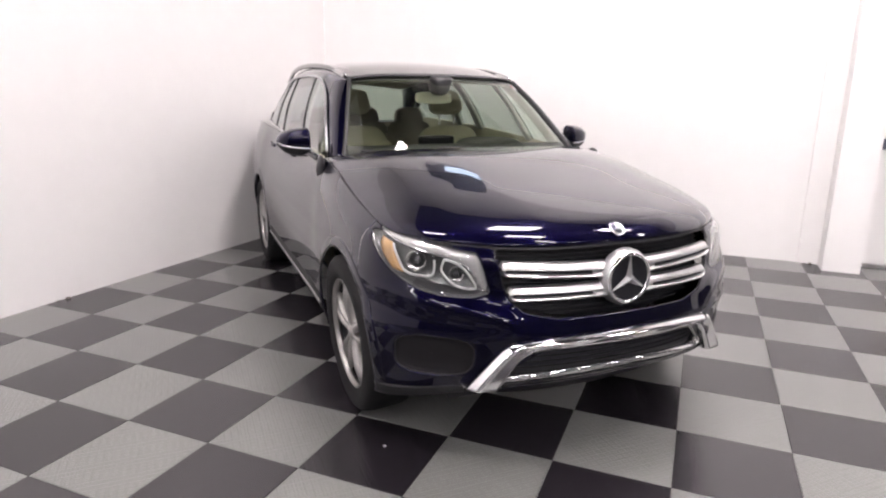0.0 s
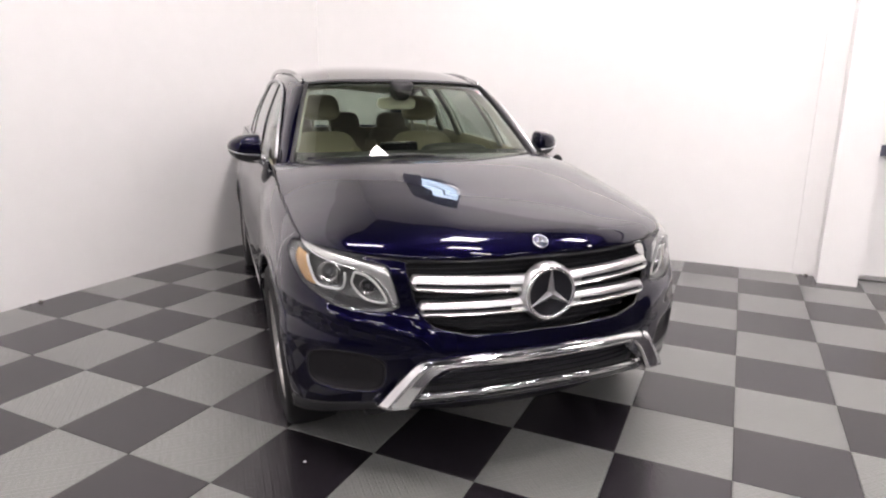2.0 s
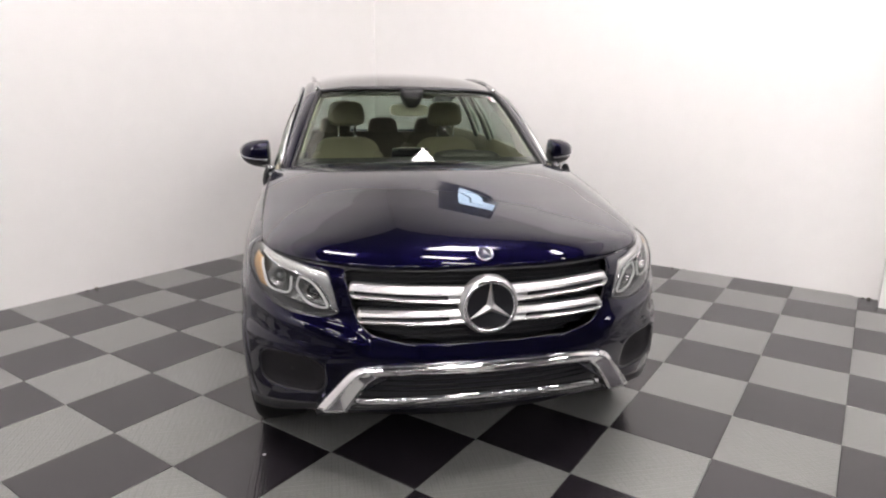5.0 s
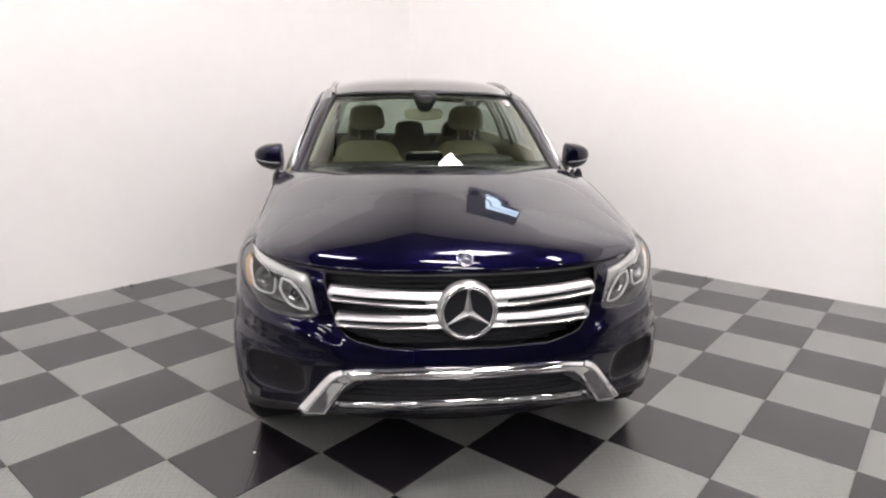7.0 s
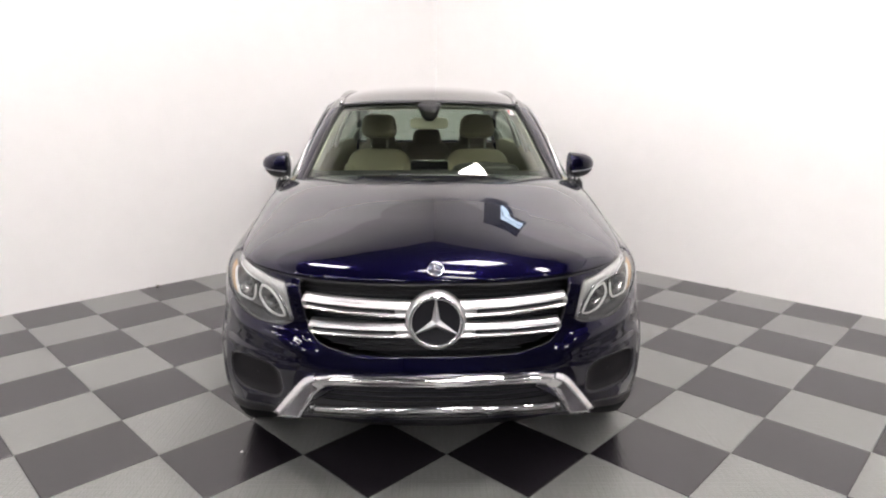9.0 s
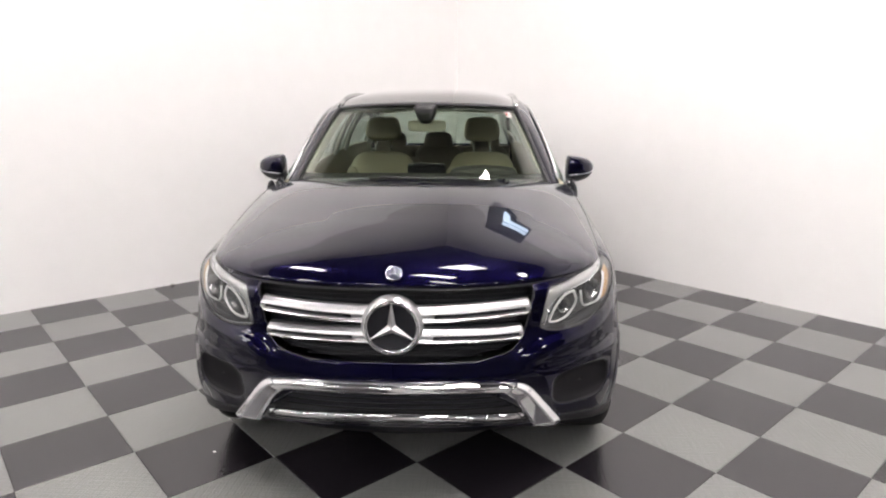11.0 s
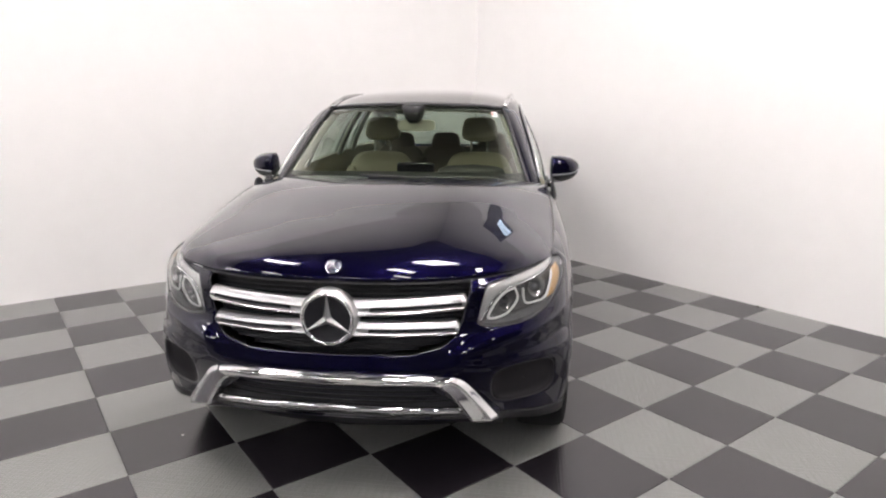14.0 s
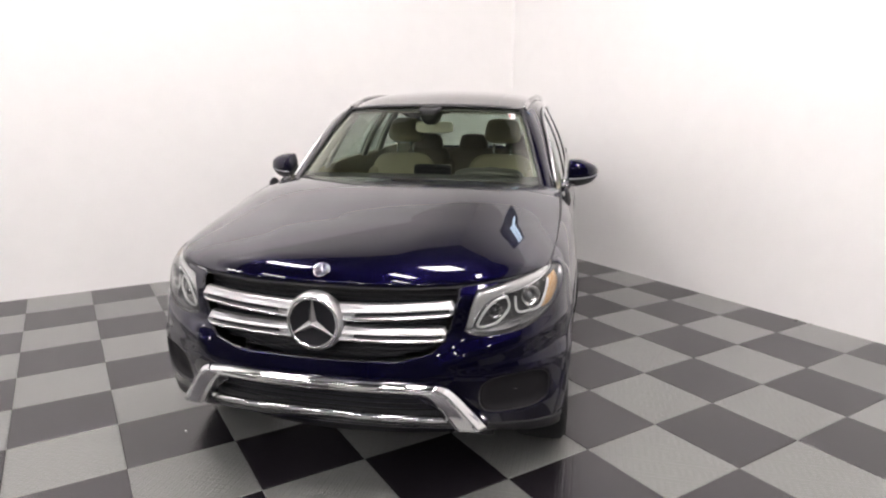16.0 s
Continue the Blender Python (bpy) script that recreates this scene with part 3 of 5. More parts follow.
bm = bmesh.new()
sheet(bm, lambda u, v: Vector(rear_at(u, v)), 20, 12)
part("rear_window", bm, DARK_GLASS, car)
for side in (1, -1):
    k = (lambda pts: pts) if side > 0 else flip

    def glass_at(u, v, k=k):
        """The side glass: its uprights lean as the pillars do."""
        low = at_y(k(BELT), float(np.interp(u, [0, 0.37, 0.70, 0.80, 1], [1.56, 2.10, 2.85, 3.25, 4.10])))
        top = at_y(k(FRAME_TOP), float(np.interp(u, [0, 0.10, 0.37, 0.70, 0.80, 1], [1.56, 2.0, 2.40, 3.03, 3.30, 4.10])))
        return (1 - v) * low + v * top + np.array([side * 0.020 * math.sin(math.pi * v), 0, 0])

    inner = lambda u, k=k: spline(k(WS_SIDE), u / 0.30) if u < 0.30 else spline(k(ROOF_SIDE), (u - 0.30) / 0.70)
    pillar_at = lambda u, v, k=k, inner=inner: Vector((1 - v) * inner(u) + v * spline(k(FRAME_TOP), u)) + Vector(((side) * 0.012, -0.006, 0.014)) * math.sin(math.pi * v)
    bm = bmesh.new()
    sheet(bm, pillar_at, 80, 8)
    if side > 0:
        bmesh.ops.reverse_faces(bm, faces=bm.faces)
    bmesh.ops.recalc_face_normals(bm, faces=bm.faces)
    thicken(part("roof_pillar", bm, PAINT, car), 0.02)
    for u0, u1 in ((0.01, 0.365), (0.377, 0.694), (0.706, 0.97)):
        bm = bmesh.new()
        sheet(bm, lambda u, v: Vector(glass_at(u, v)), 20, 8, u0, u1, 0, 1)
        part("side_window", bm, SIDE_GLASS if u0 < 0.1 else DARK_GLASS, car)
    for u0, u1 in ((0.360, 0.382), (0.690, 0.710), (0.79, 0.80), (0.965, 1.0)):
        bm = bmesh.new()
        sheet(bm, lambda u, v: Vector(glass_at(u, v)) + Vector((side * 0.004, 0, 0)), 4, 8, u0, u1, 0, 1)
        thicken(part("window_pillar", bm, GLOSS_BLACK, car), 0.006, 0)
        bm = bmesh.new()
        sheet(bm, lambda u, v: Vector(glass_at(u, v)) + Vector((-side * 0.022, 0, 0)), 4, 8, u0 - 0.006, min(u1 + 0.006, 1.0), 0, 1)
        thicken(part("inner_pillar", bm, TRIM_CREAM, car, "cream inner pillar trim"), 0.02, 0)
    bm = bmesh.new()
    tube(bm, [Vector(spline(k(FRAME_TOP), i / 40)) + Vector((side * 0.004, 0, 0.0)) for i in range(41)], 0.006, 8)
    part("window_trim", bm, GLOSS_BLACK, car, "gloss black window trim")
    bm = bmesh.new()
    tube(bm, [Vector(spline(k(FRAME_TOP), i / 40)) + Vector((side * 0.011, -0.002, 0.005)) for i in range(1, 41)], 0.008, 8)
    part("window_bead", bm, SATIN, car, "bright silver bead over the side windows")
    bm = bmesh.new()
    tube(bm, [Vector(spline(k(BELT), i / 30)) + Vector((side * 0.006, 0, 0.0)) for i in range(3, 31)], 0.007, 8)
    part("waist_trim", bm, CHROME, car, "bright chrome waist trim")
    # rear quarter above the waistline
    bm = bmesh.new()
    q_at = coons(lambda u, k=k: spline([k(FRAME_TOP)[-1], k(REAR_LOW)[0]], u), lambda u, k=k: spline([k(FRAME_TOP)[-3], k(REAR_TOP)[0]], u),
                 lambda v, k=k: spline([k(FRAME_TOP)[-1], k(FRAME_TOP)[-2], k(FRAME_TOP)[-3]], v), lambda v, k=k: spline([k(REAR_LOW)[0], k(REAR_TOP)[0]], v))
    sheet(bm, lambda u, v: Vector(q_at(u, v)), 8, 12)
    thicken(part("rear_pillar", bm, PAINT, car), 0.01)
    # shoulder ledge between the waistline and the side panels
    bm = bmesh.new()
    ledge = lambda u, v, k=k: Vector((1 - v) * np.array([skin(s_of_y(1.5) + (12.5 * K - s_of_y(1.5)) * u, EDGE_T)[0] * side, *skin(s_of_y(1.5) + (12.5 * K - s_of_y(1.5)) * u, EDGE_T)[1:]]) + v * spline(k(BELT), u))
    sheet(bm, ledge, 60, 3)
    thicken(part("waist_ledge", bm, PAINT, car), 0.003, 0)




def wheel(y, side):
    """A tyre on a five-spoke alloy rim; side is +1 on the car's left."""
    hub = new("wheel")
    hub.parent = car
    lean = radians(-3.5) if side < 0 and y < 2 else 0.0
    hub.matrix_basis = Matrix.Translation(((0.812 if y < 2 else 0.782) * side, y, TYRE)) @ Matrix.Rotation(lean, 4, "Y") @ Matrix.Rotation(math.pi if side < 0 else 0.0, 4, "Z")
    bm = bmesh.new()
    prof = [(0.248, -0.095), (0.268, -0.108), (0.310, -0.118), (0.345, -0.112), (0.362, -0.095), (0.368, -0.06), (0.3695, 0), (0.368, 0.06), (0.362, 0.095), (0.345, 0.112), (0.310, 0.118), (0.268, 0.108), (0.248, 0.095)]
    lathe(bm, prof, 72)
    part("tyre", bm, RUBBER, hub, "black rubber tyre")
    bm = bmesh.new()
    lathe(bm, [(0.243, 0.070), (0.250, 0.092), (0.257, 0.101), (0.252, 0.104), (0.247, 0.096), (0.243, 0.086), (0.243, 0.070)], 72)
    part("rim", bm, ALLOY, hub, "silver five-spoke alloy rim")
    bm = bmesh.new()
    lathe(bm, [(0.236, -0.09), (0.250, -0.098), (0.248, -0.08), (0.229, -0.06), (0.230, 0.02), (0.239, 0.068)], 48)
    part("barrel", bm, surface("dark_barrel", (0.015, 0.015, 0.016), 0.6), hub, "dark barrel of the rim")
    for i in range(5):
        for lean_to in (-1, 1):
            a = 2 * math.pi * i / 5 + 0.3
            bm = bmesh.new()

            def spoke(u, v, a=a, lean_to=lean_to):
                """One blade of a twin spoke, spreading towards the rim."""
                r = 0.034 + 0.210 * u
                mid = lean_to * (0.013 + 0.034 * u ** 1.4)
                w = mid + (2 * v - 1) * (0.0115 + 0.004 * u)
                x = 0.076 + 0.018 * math.sin(math.pi * min(u * 0.9 + 0.1, 1)) + 0.006 * u - 0.006 * abs(2 * v - 1) ** 3
                return Vector((x, r * math.cos(a) - w * math.sin(a), r * math.sin(a) + w * math.cos(a)))
            sheet(bm, spoke, 12, 6)
            edge = [e for e in bm.edges if e.is_boundary]
            skirt = bmesh.ops.extrude_edge_only(bm, edges=edge)
            for g in skirt["geom"]:
                if isinstance(g, bmesh.types.BMVert):
                    g.co.x -= 0.026
            bmesh.ops.recalc_face_normals(bm, faces=bm.faces)
            part("spoke", bm, ALLOY, hub)
    bm = bmesh.new()
    lathe(bm, [(0, 0.090), (0.03, 0.089), (0.034, 0.084), (0.056, 0.078), (0.060, 0.03)], 32)
    part("hub_cap", bm, ALLOY, hub)
    # added black disc: its colour gives the gaps between spokes their shade
    bm = bmesh.new()
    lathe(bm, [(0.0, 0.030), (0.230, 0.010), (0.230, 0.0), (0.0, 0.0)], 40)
    part("barrel_shade", bm, BLACK, hub, "black disc put in as the shade behind the spokes")
    bm = bmesh.new()
    lathe(bm, [(0.03, 0.0), (0.165, 0.0), (0.165, 0.02), (0.03, 0.02)], 40)
    part("brake_disc", bm, SATIN, hub, "grey steel brake disc")
    return hub


for side in (1, -1):
    for y in (AXLE_F, AXLE_R):
        wheel(y, side)
        # wheel arch lining and flare
        bm = bmesh.new()
        sheet(bm, lambda u, v: Vector((side * (0.85 - 0.32 * v), y + 0.412 * math.cos(math.pi * (1.12 - 1.24 * u)), 0.365 + 0.412 * math.sin(math.pi * (1.12 - 1.24 * u)))), 36, 4)
        part("wheel_arch_liner", bm, BLACK, car)

        def flare(u, v, y=y, side=side):
            a = math.pi * ((1.05 if y < 2 else 1.08) - (1.13 if y < 2 else 1.16) * u)
            r = 0.404 + 0.050 * v
            yy, zz = y + r * math.cos(a), max(0.365 + r * math.sin(a), 0.245)
            lo, hi = (3.5 * K, 8.0 * K) if y < 2 else (9.6 * K, 13.0 * K)
            for _ in range(26):
                mid = (lo + hi) / 2
                lo, hi = (mid, hi) if skin_z(mid, zz)[1] < yy else (lo, mid)
            p = skin_z(lo, zz)
            return Vector((side * (p[0] + 0.003 * math.sin(math.pi * min(v * 0.75 + 0.25, 1))), yy, zz))
        bm = bmesh.new()
        sheet(bm, flare, 48, 5)
        thicken(part("wheel_arch_trim", bm, PAINT, car), 0.009, 0)

# floor pan and shadowed underside
bm = bmesh.new()
box(bm, (0, 2.3, 0.30), (1.30, 4.1, 0.12), 0.02)
part("underbody", bm, BLACK, car)


# ---- front trim ----
def outline_tube(name, pts, r, material, parent=car, closed=True, label="", n=6):
    bm = bmesh.new()
    tube(bm, pts, r, n, closed, up=(0, -1, 0))
    return part(name, bm, material, parent, label)


def snap(ob, pts, reach):
    """Draws the open edges of a panel onto an outline, so that a cut runs clean."""
    pts = np.array([tuple(p) for p in pts])
    a, d = pts[:-1], pts[1:] - pts[:-1]
    dd = np.maximum((d * d).sum(1), 1e-12)
    bm = bmesh.new()
    bm.from_mesh(ob.data)
    for v in bm.verts:
        if v.is_boundary:
            p = np.array(v.co)
            f = np.clip(((p - a) * d).sum(1) / dd, 0, 1)
            q = a + d * f[:, None]
            r = ((q - p) ** 2).sum(1)
            k = int(r.argmin())
            if r[k] < reach * reach:
                v.co = q[k]
    bm.to_mesh(ob.data)
    bm.free()


# dark grille insert with fine horizontal fins
bm = bmesh.new()
sheet(bm, lambda u, v: nose((2 * u - 1) * (grille_half(0.600 + 0.272 * v) + 0.01), 0.600 + 0.272 * v, -0.075), 40, 16)
GRILLE_BLACK = surface("matt_grille_black", (0.008, 0.008, 0.011), 0.5, spec=0.4)
grille = part("grille", bm, GRILLE_BLACK, car, "black radiator grille with two silver bars")
thicken(grille, 0.004, 0)
for z in np.linspace(0.625, 0.862, 15):
    bm = bmesh.new()
    tube(bm, [nose(x, z, -0.058) for x in np.linspace(-grille_half(z), grille_half(z), 25)], 0.0035, 6)
    part("fin", bm, GRILLE_BLACK, grille)
rim = [nose(grille_half(z), z, 0.0) for z in np.linspace(0.622, 0.876, 26)]
rim += [nose(x, 0.882, -0.004) for x in np.linspace(0.50, -0.50, 30)]
rim += [nose(-grille_half(z), z, 0.0) for z in np.linspace(0.876, 0.622, 26)]
rim += [nose(x, 0.619, 0.0) for x in np.linspace(-0.13, 0.13, 9)]
snap(bumper, rim, 0.014)
outline_tube("grille_rim", rim, 0.004, BLACK)


def grille_bar(side, z_out, z_in, h_out, h_in, x_out, x_in):
    """A silver bar with a groove along it that closes towards the emblem and the tip."""
    def groove(u):
        return min(max((u - 0.13) / 0.10, 0), 1) * min(max((0.975 - u) / 0.03, 0), 1)

    def at(u, v):
        x = x_in + (x_out - x_in) * u
        z = z_in + (z_out - z_in) * u
        h = h_in + (h_out - h_in) * u ** 0.7
        end = min(1.0, math.sqrt(max(1 - (max(u - 0.96, 0) / 0.04) ** 2, 0)) * 0.75 + 0.25)
        out = float(np.interp(v, [0, 0.06, 0.26, 0.45, 0.50, 0.57, 0.67, 0.73, 0.84, 0.94, 1.0], [-0.010, 0.010, 0.022, 0.027, 0.024, 0.020, 0.020, 0.024, 0.030, 0.024, -0.010]))
        dent = 0.020 * groove(u) * float(np.interp(v, [0.45, 0.53, 0.68, 0.75], [0, 1, 1, 0]))
        return Vector((side * x, nose(x, z).y + 0.004 - (out - dent), z + h * (0.5 - v) * end))
    bm = bmesh.new()
    sheet(bm, at, 48, 40)
    bmesh.ops.recalc_face_normals(bm, faces=bm.faces)
    bar = part("grille_bar", bm, SATIN, car, "satin silver grille bar")
    bm = bmesh.new()
    sheet(bm, lambda u, v: at(0.16 + 0.80 * u, 0.505 + 0.20 * v) + Vector((0, -0.0022, 0)), 36, 3)
    thicken(part("slot", bm, GRILLE_BLACK, bar, "dark slot"), 0.001, 0)
    bm = bmesh.new()
    tube(bm, [at(w, 0.865) + Vector((0, -0.0012, 0)) for w in np.linspace(0.12, 0.955, 24)], 0.0028, 6)
    part("edge", bm, CHROME, bar, "bright chrome edge")
    return bar


for side in (1, -1):
    grille_bar(side, 0.812, 0.793, 0.058, 0.068, 0.507, 0.085)
    grille_bar(side, 0.717, 0.717, 0.056, 0.062, 0.482, 0.085)

# round emblem: ring and three arms
emblem = new("round_emblem")
emblem.parent = car
emblem.location = (0, -0.002, 0.757)
emblem.scale = (0.92, 0.92, 0.92)
emblem["label"] = "chrome ring emblem with three arms"
bm = bmesh.new()
lathe(bm, [(0.0, 0.005), (0.095, 0.005), (0.1, 0.002), (0.1, 0.018), (0.0, 0.018)], 48, "y")
part("backing", bm, GRILLE_BLACK, emblem, "black disc")
bm = bmesh.new()
tube(bm, [(0.1035 * math.cos(a), 0, 0.1035 * math.sin(a)) for a in np.linspace(0, 2 * math.pi, 64, endpoint=False)], 0.0085, 10, True, up=(0, 1, 0))
part("ring", bm, CHROME, emblem)
for k in range(3):
    a = math.pi / 2 + k * 2 * math.pi / 3
    d, n = Vector((math.cos(a), 0, math.sin(a))), Vector((-math.sin(a), 0, math.cos(a)))
    bm = bmesh.new()
    tip, ridge = bm.verts.new(d * 0.097 + Vector((0, -0.002, 0))), bm.verts.new((0, -0.018, 0))
    b1, b2 = bm.verts.new(d * 0.008 + n * 0.017), bm.verts.new(d * 0.008 - n * 0.017)
    t1, t2 = bm.verts.new(d * 0.097 + n * 0.0022), bm.verts.new(d * 0.097 - n * 0.0022)
    back = bm.verts.new(-d * 0.004)
    for f in ((ridge, tip, t1, b1), (ridge, b2, t2, tip), (ridge, b1, back), (ridge, back, b2)):
        bm.faces.new(f)
    bm.faces.new((b1, t1, tip, t2, b2, back))
    bmesh.ops.recalc_face_normals(bm, faces=bm.faces)
    part("arm", bm, SATIN, emblem, smooth=False)
bm = bmesh.new()
lathe(bm, [(0.090, -0.003), (0.100, -0.002), (0.106, 0.004), (0.113, 0.022), (0.113, 0.045)], 64, "y")
bm.transform(Matrix.Translation((0, -0.002, 0.757)))
part("emblem_base", bm, SATIN, car, "satin silver collar behind the emblem")

# small round badge on the bonnet
badge = new("bonnet_badge")
badge.parent = car
mid = bonnet_point(0.5, 0.055)
slope = bonnet_point(0.5, 0.075) - bonnet_point(0.5, 0.035)
badge.matrix_basis = Matrix.Translation(mid + Vector((0, -0.002, 0.002))) @ Matrix.Rotation(math.atan2(slope.z, slope.y), 4, "X")
badge["label"] = "small round chrome badge"
bm = bmesh.new()
lathe(bm, [(0, 0.006), (0.024, 0.005), (0.029, 0.0), (0.029, -0.004), (0, -0.004)], 32, "z")
part("disc", bm, surface("badge_blue", (0.05, 0.055, 0.09), 0.2, metal=0.6), badge, "dark enamel disc")
for k in range(3):
    a = math.pi / 2 + k * 2 * math.pi / 3
    bm = bmesh.new()
    tube(bm, [(0, 0, 0.0065), (0.024 * math.cos(a), 0.024 * math.sin(a), 0.0055)], [0.0045, 0.0015], 6)
    part("arm", bm, CHROME, badge)
bm = bmesh.new()
tube(bm, [(0.029 * math.cos(a), 0.029 * math.sin(a), 0.002) for a in np.linspace(0, 2 * math.pi, 32, endpoint=False)], 0.003, 6, True)
part("ring", bm, CHROME, badge)

# chrome guard: upper bar with two splayed legs, lower bar, dark intake behind
guard = new("bumper_guard")
guard.parent = car
guard["label"] = "polished chrome bumper guard with splayed ends"


_gx = np.linspace(0, 0.50, 40)
GUARD_Y = np.polyfit(_gx ** 2, [nose(x, 0.53).y for x in _gx], 3)


def guard_front(x, z, out):
    """A smooth line across the nose for the guard's bars."""
    return Vector((x, float(np.polyval(GUARD_Y, x * x)) + 0.28 * max(0.53 - z, 0) - out, z))


def guard_top(u, v):
    """u across from right to left, v over the bar's chamfered section."""
    w = abs(2 * u - 1)
    x = 0.470 * (2 * u - 1)
    lo, hi = 0.499 - 0.004 * (1 - w) ** 8 - 0.030 * w ** 7, 0.561 - 0.008 * w * w - 0.016 * w ** 6
    z = lo + (hi - lo) * v
    out = float(np.interp(v, [0, 0.06, 0.30, 0.36, 0.74, 0.80, 0.95, 1.0], [-0.010, 0.012, 0.026, 0.030, 0.036, 0.034, 0.016, -0.006]))
    return guard_front(x, z, out + 0.004 * (1 - w) ** 6)


bm = bmesh.new()
sheet(bm, guard_top, 60, 24)
thicken(part("upper_bar", bm, CHROME, guard), 0.004)
for side in (1, -1):
    def leg(u, v, side=side):
        """A flat faceted blade; u from the bar to the tip, v from the inner to the outer edge."""
        inner_edge = spline([(0.405, 0.499), (0.446, 0.466), (0.476, 0.425), (0.521, 0.352)], u)
        outer_edge = spline([(0.462, 0.542), (0.510, 0.515), (0.572, 0.440), (0.640, 0.352)], u)
        p = (1 - v) * inner_edge + v * outer_edge
        face = 0.016 + 0.31 * max(p[0] - 0.41, 0) - 0.020 * (1 - u) * v
        facet = float(np.interp(v, [0, 0.05, 0.16, 0.70, 0.78, 0.96, 1.0], [-0.034, -0.010, 0.0, 0.006, 0.004, -0.016, -0.040]))
        return Vector((side * p[0], face - facet, p[1]))
    bm = bmesh.new()
    sheet(bm, leg, 24, 28)
    if side < 0:
        bmesh.ops.reverse_faces(bm, faces=bm.faces)
    thicken(part("leg", bm, CHROME, guard), 0.004, 0)
    # closed underside between the blade's lower edge and the bumper
    bm = bmesh.new()
    sheet(bm, lambda u, v: leg(1.0, u) + Vector((0, 0.10 * v, 0.004 * v)), 8, 3)
    thicken(part("leg_foot", bm, CHROME, guard), 0.003, 0)
bm = bmesh.new()
tube(bm, [guard_front(x, 0.407 - 0.026 * (abs(x) / 0.48) ** 2.2, 0.016 - 0.012 * (abs(x) / 0.5) ** 6) for x in np.linspace(-0.485, 0.485, 41)], 0.0140, 10, flat=1.0)
part("lower_bar", bm, CHROME, guard)
bm = bmesh.new()
tube(bm, [nose(x, 0.374 - 0.018 * (x / 0.5) ** 2, 0.004) for x in np.linspace(-0.50, 0.50, 31)], 0.013, 8, flat=1.0)
part("lower_lip", bm, GLOSS_BLACK, car, "black lower bumper lip")
bm = bmesh.new()
sheet(bm, lambda u, v: nose((2 * u - 1) * 0.52, 0.345 + 0.17 * v, -0.05), 30, 8)
intake = thicken(part("intake", bm, CLADDING, car, "black lower air intake"), 0.004, 0)
for z in (0.41, 0.435, 0.46):
    bm = bmesh.new()
    tube(bm, [nose(x, z, -0.03) for x in np.linspace(-0.45, 0.45, 21)], 0.004, 6)
    part("slat", bm, BLACK, intake)
# dark apron below the bumper
bm = bmesh.new()
sheet(bm, lambda u, v: Vector(((2 * u - 1) * 0.79, 0.14 + 0.32 * abs(2 * u - 1) ** 2.6 + 0.05 * v, 0.345 - 0.06 * abs(2 * u - 1) ** 2 - 0.11 * v * (1 - 0.3 * abs(2 * u - 1)))), 36, 6)
thicken(part("apron", bm, GRILLE_BLACK, car, "matt black apron under the bumper"), 0.005, 0)

# side recesses of the bumper
INSERT = surface("matt_bumper_insert", (0.018, 0.017, 0.019), 0.75, spec=0.15, bump=0.2, bump_scale=300)
for side in (1, -1):
    def recess(u, v, depth=0.035, side=side, grow=1.0):
        a = 2 * math.pi * u
        c, s = math.cos(a), math.sin(a)
        c, s = abs(c) ** 0.625 * (1 if c > 0 else -1), abs(s) ** 0.625 * (1 if s > 0 else -1)
        x = 0.728 + 0.126 * grow * v * c
        z = 0.468 + 0.083 * grow * v * s
        p = nose(x, z, 0.0)
        return Vector((side * p.x, p.y + depth * (1 - v ** 6), p.z))
    bm = bmesh.new()
    sheet(bm, recess, 60, 12, v0=0.01)
    bmesh.ops.remove_doubles(bm, verts=bm.verts, dist=1e-4)
    bmesh.ops.recalc_face_normals(bm, faces=bm.faces)
    pocket = thicken(part("bumper_recess", bm, INSERT, car, "dark plastic insert in the bumper corner"), 0.003, 0)
    outline_tube("rim", [recess(k / 40, 1.0) + Vector((0, 0.001, 0)) for k in range(40)], 0.004, BLACK, pocket)
    snap(bumper, [recess(k / 60, 1.0) for k in range(61)], 0.016)

# ---- headlights ----
AMBER = surface("amber_reflector", (0.38, 0.22, 0.085), 0.25, coat=0.5)
REFLECTOR = surface("lamp_reflector", (0.55, 0.55, 0.55), 0.25, metal=1.0)
HOUSING = surface("lamp_housing_grey", (0.13, 0.13, 0.128), 0.25, metal=0.7, grain=0.25, scale=60)
BEZEL = surface("lamp_bezel", (0.014, 0.014, 0.015), 0.3)
DULL = surface("dull_reflector", (0.42, 0.41, 0.40), 0.16, metal=0.95)
BROW = surface("silvery_light_guide", (0.52, 0.515, 0.50), 0.22, metal=0.55, coat=0.8, grain=0.12, scale=90)
SMOKE = surface("smoky_projector_glass", (0.06, 0.06, 0.065), 0.06, coat=1.0)
DRL = surface("milky_light_guide", (0.52, 0.52, 0.50), 0.25, coat=0.6)
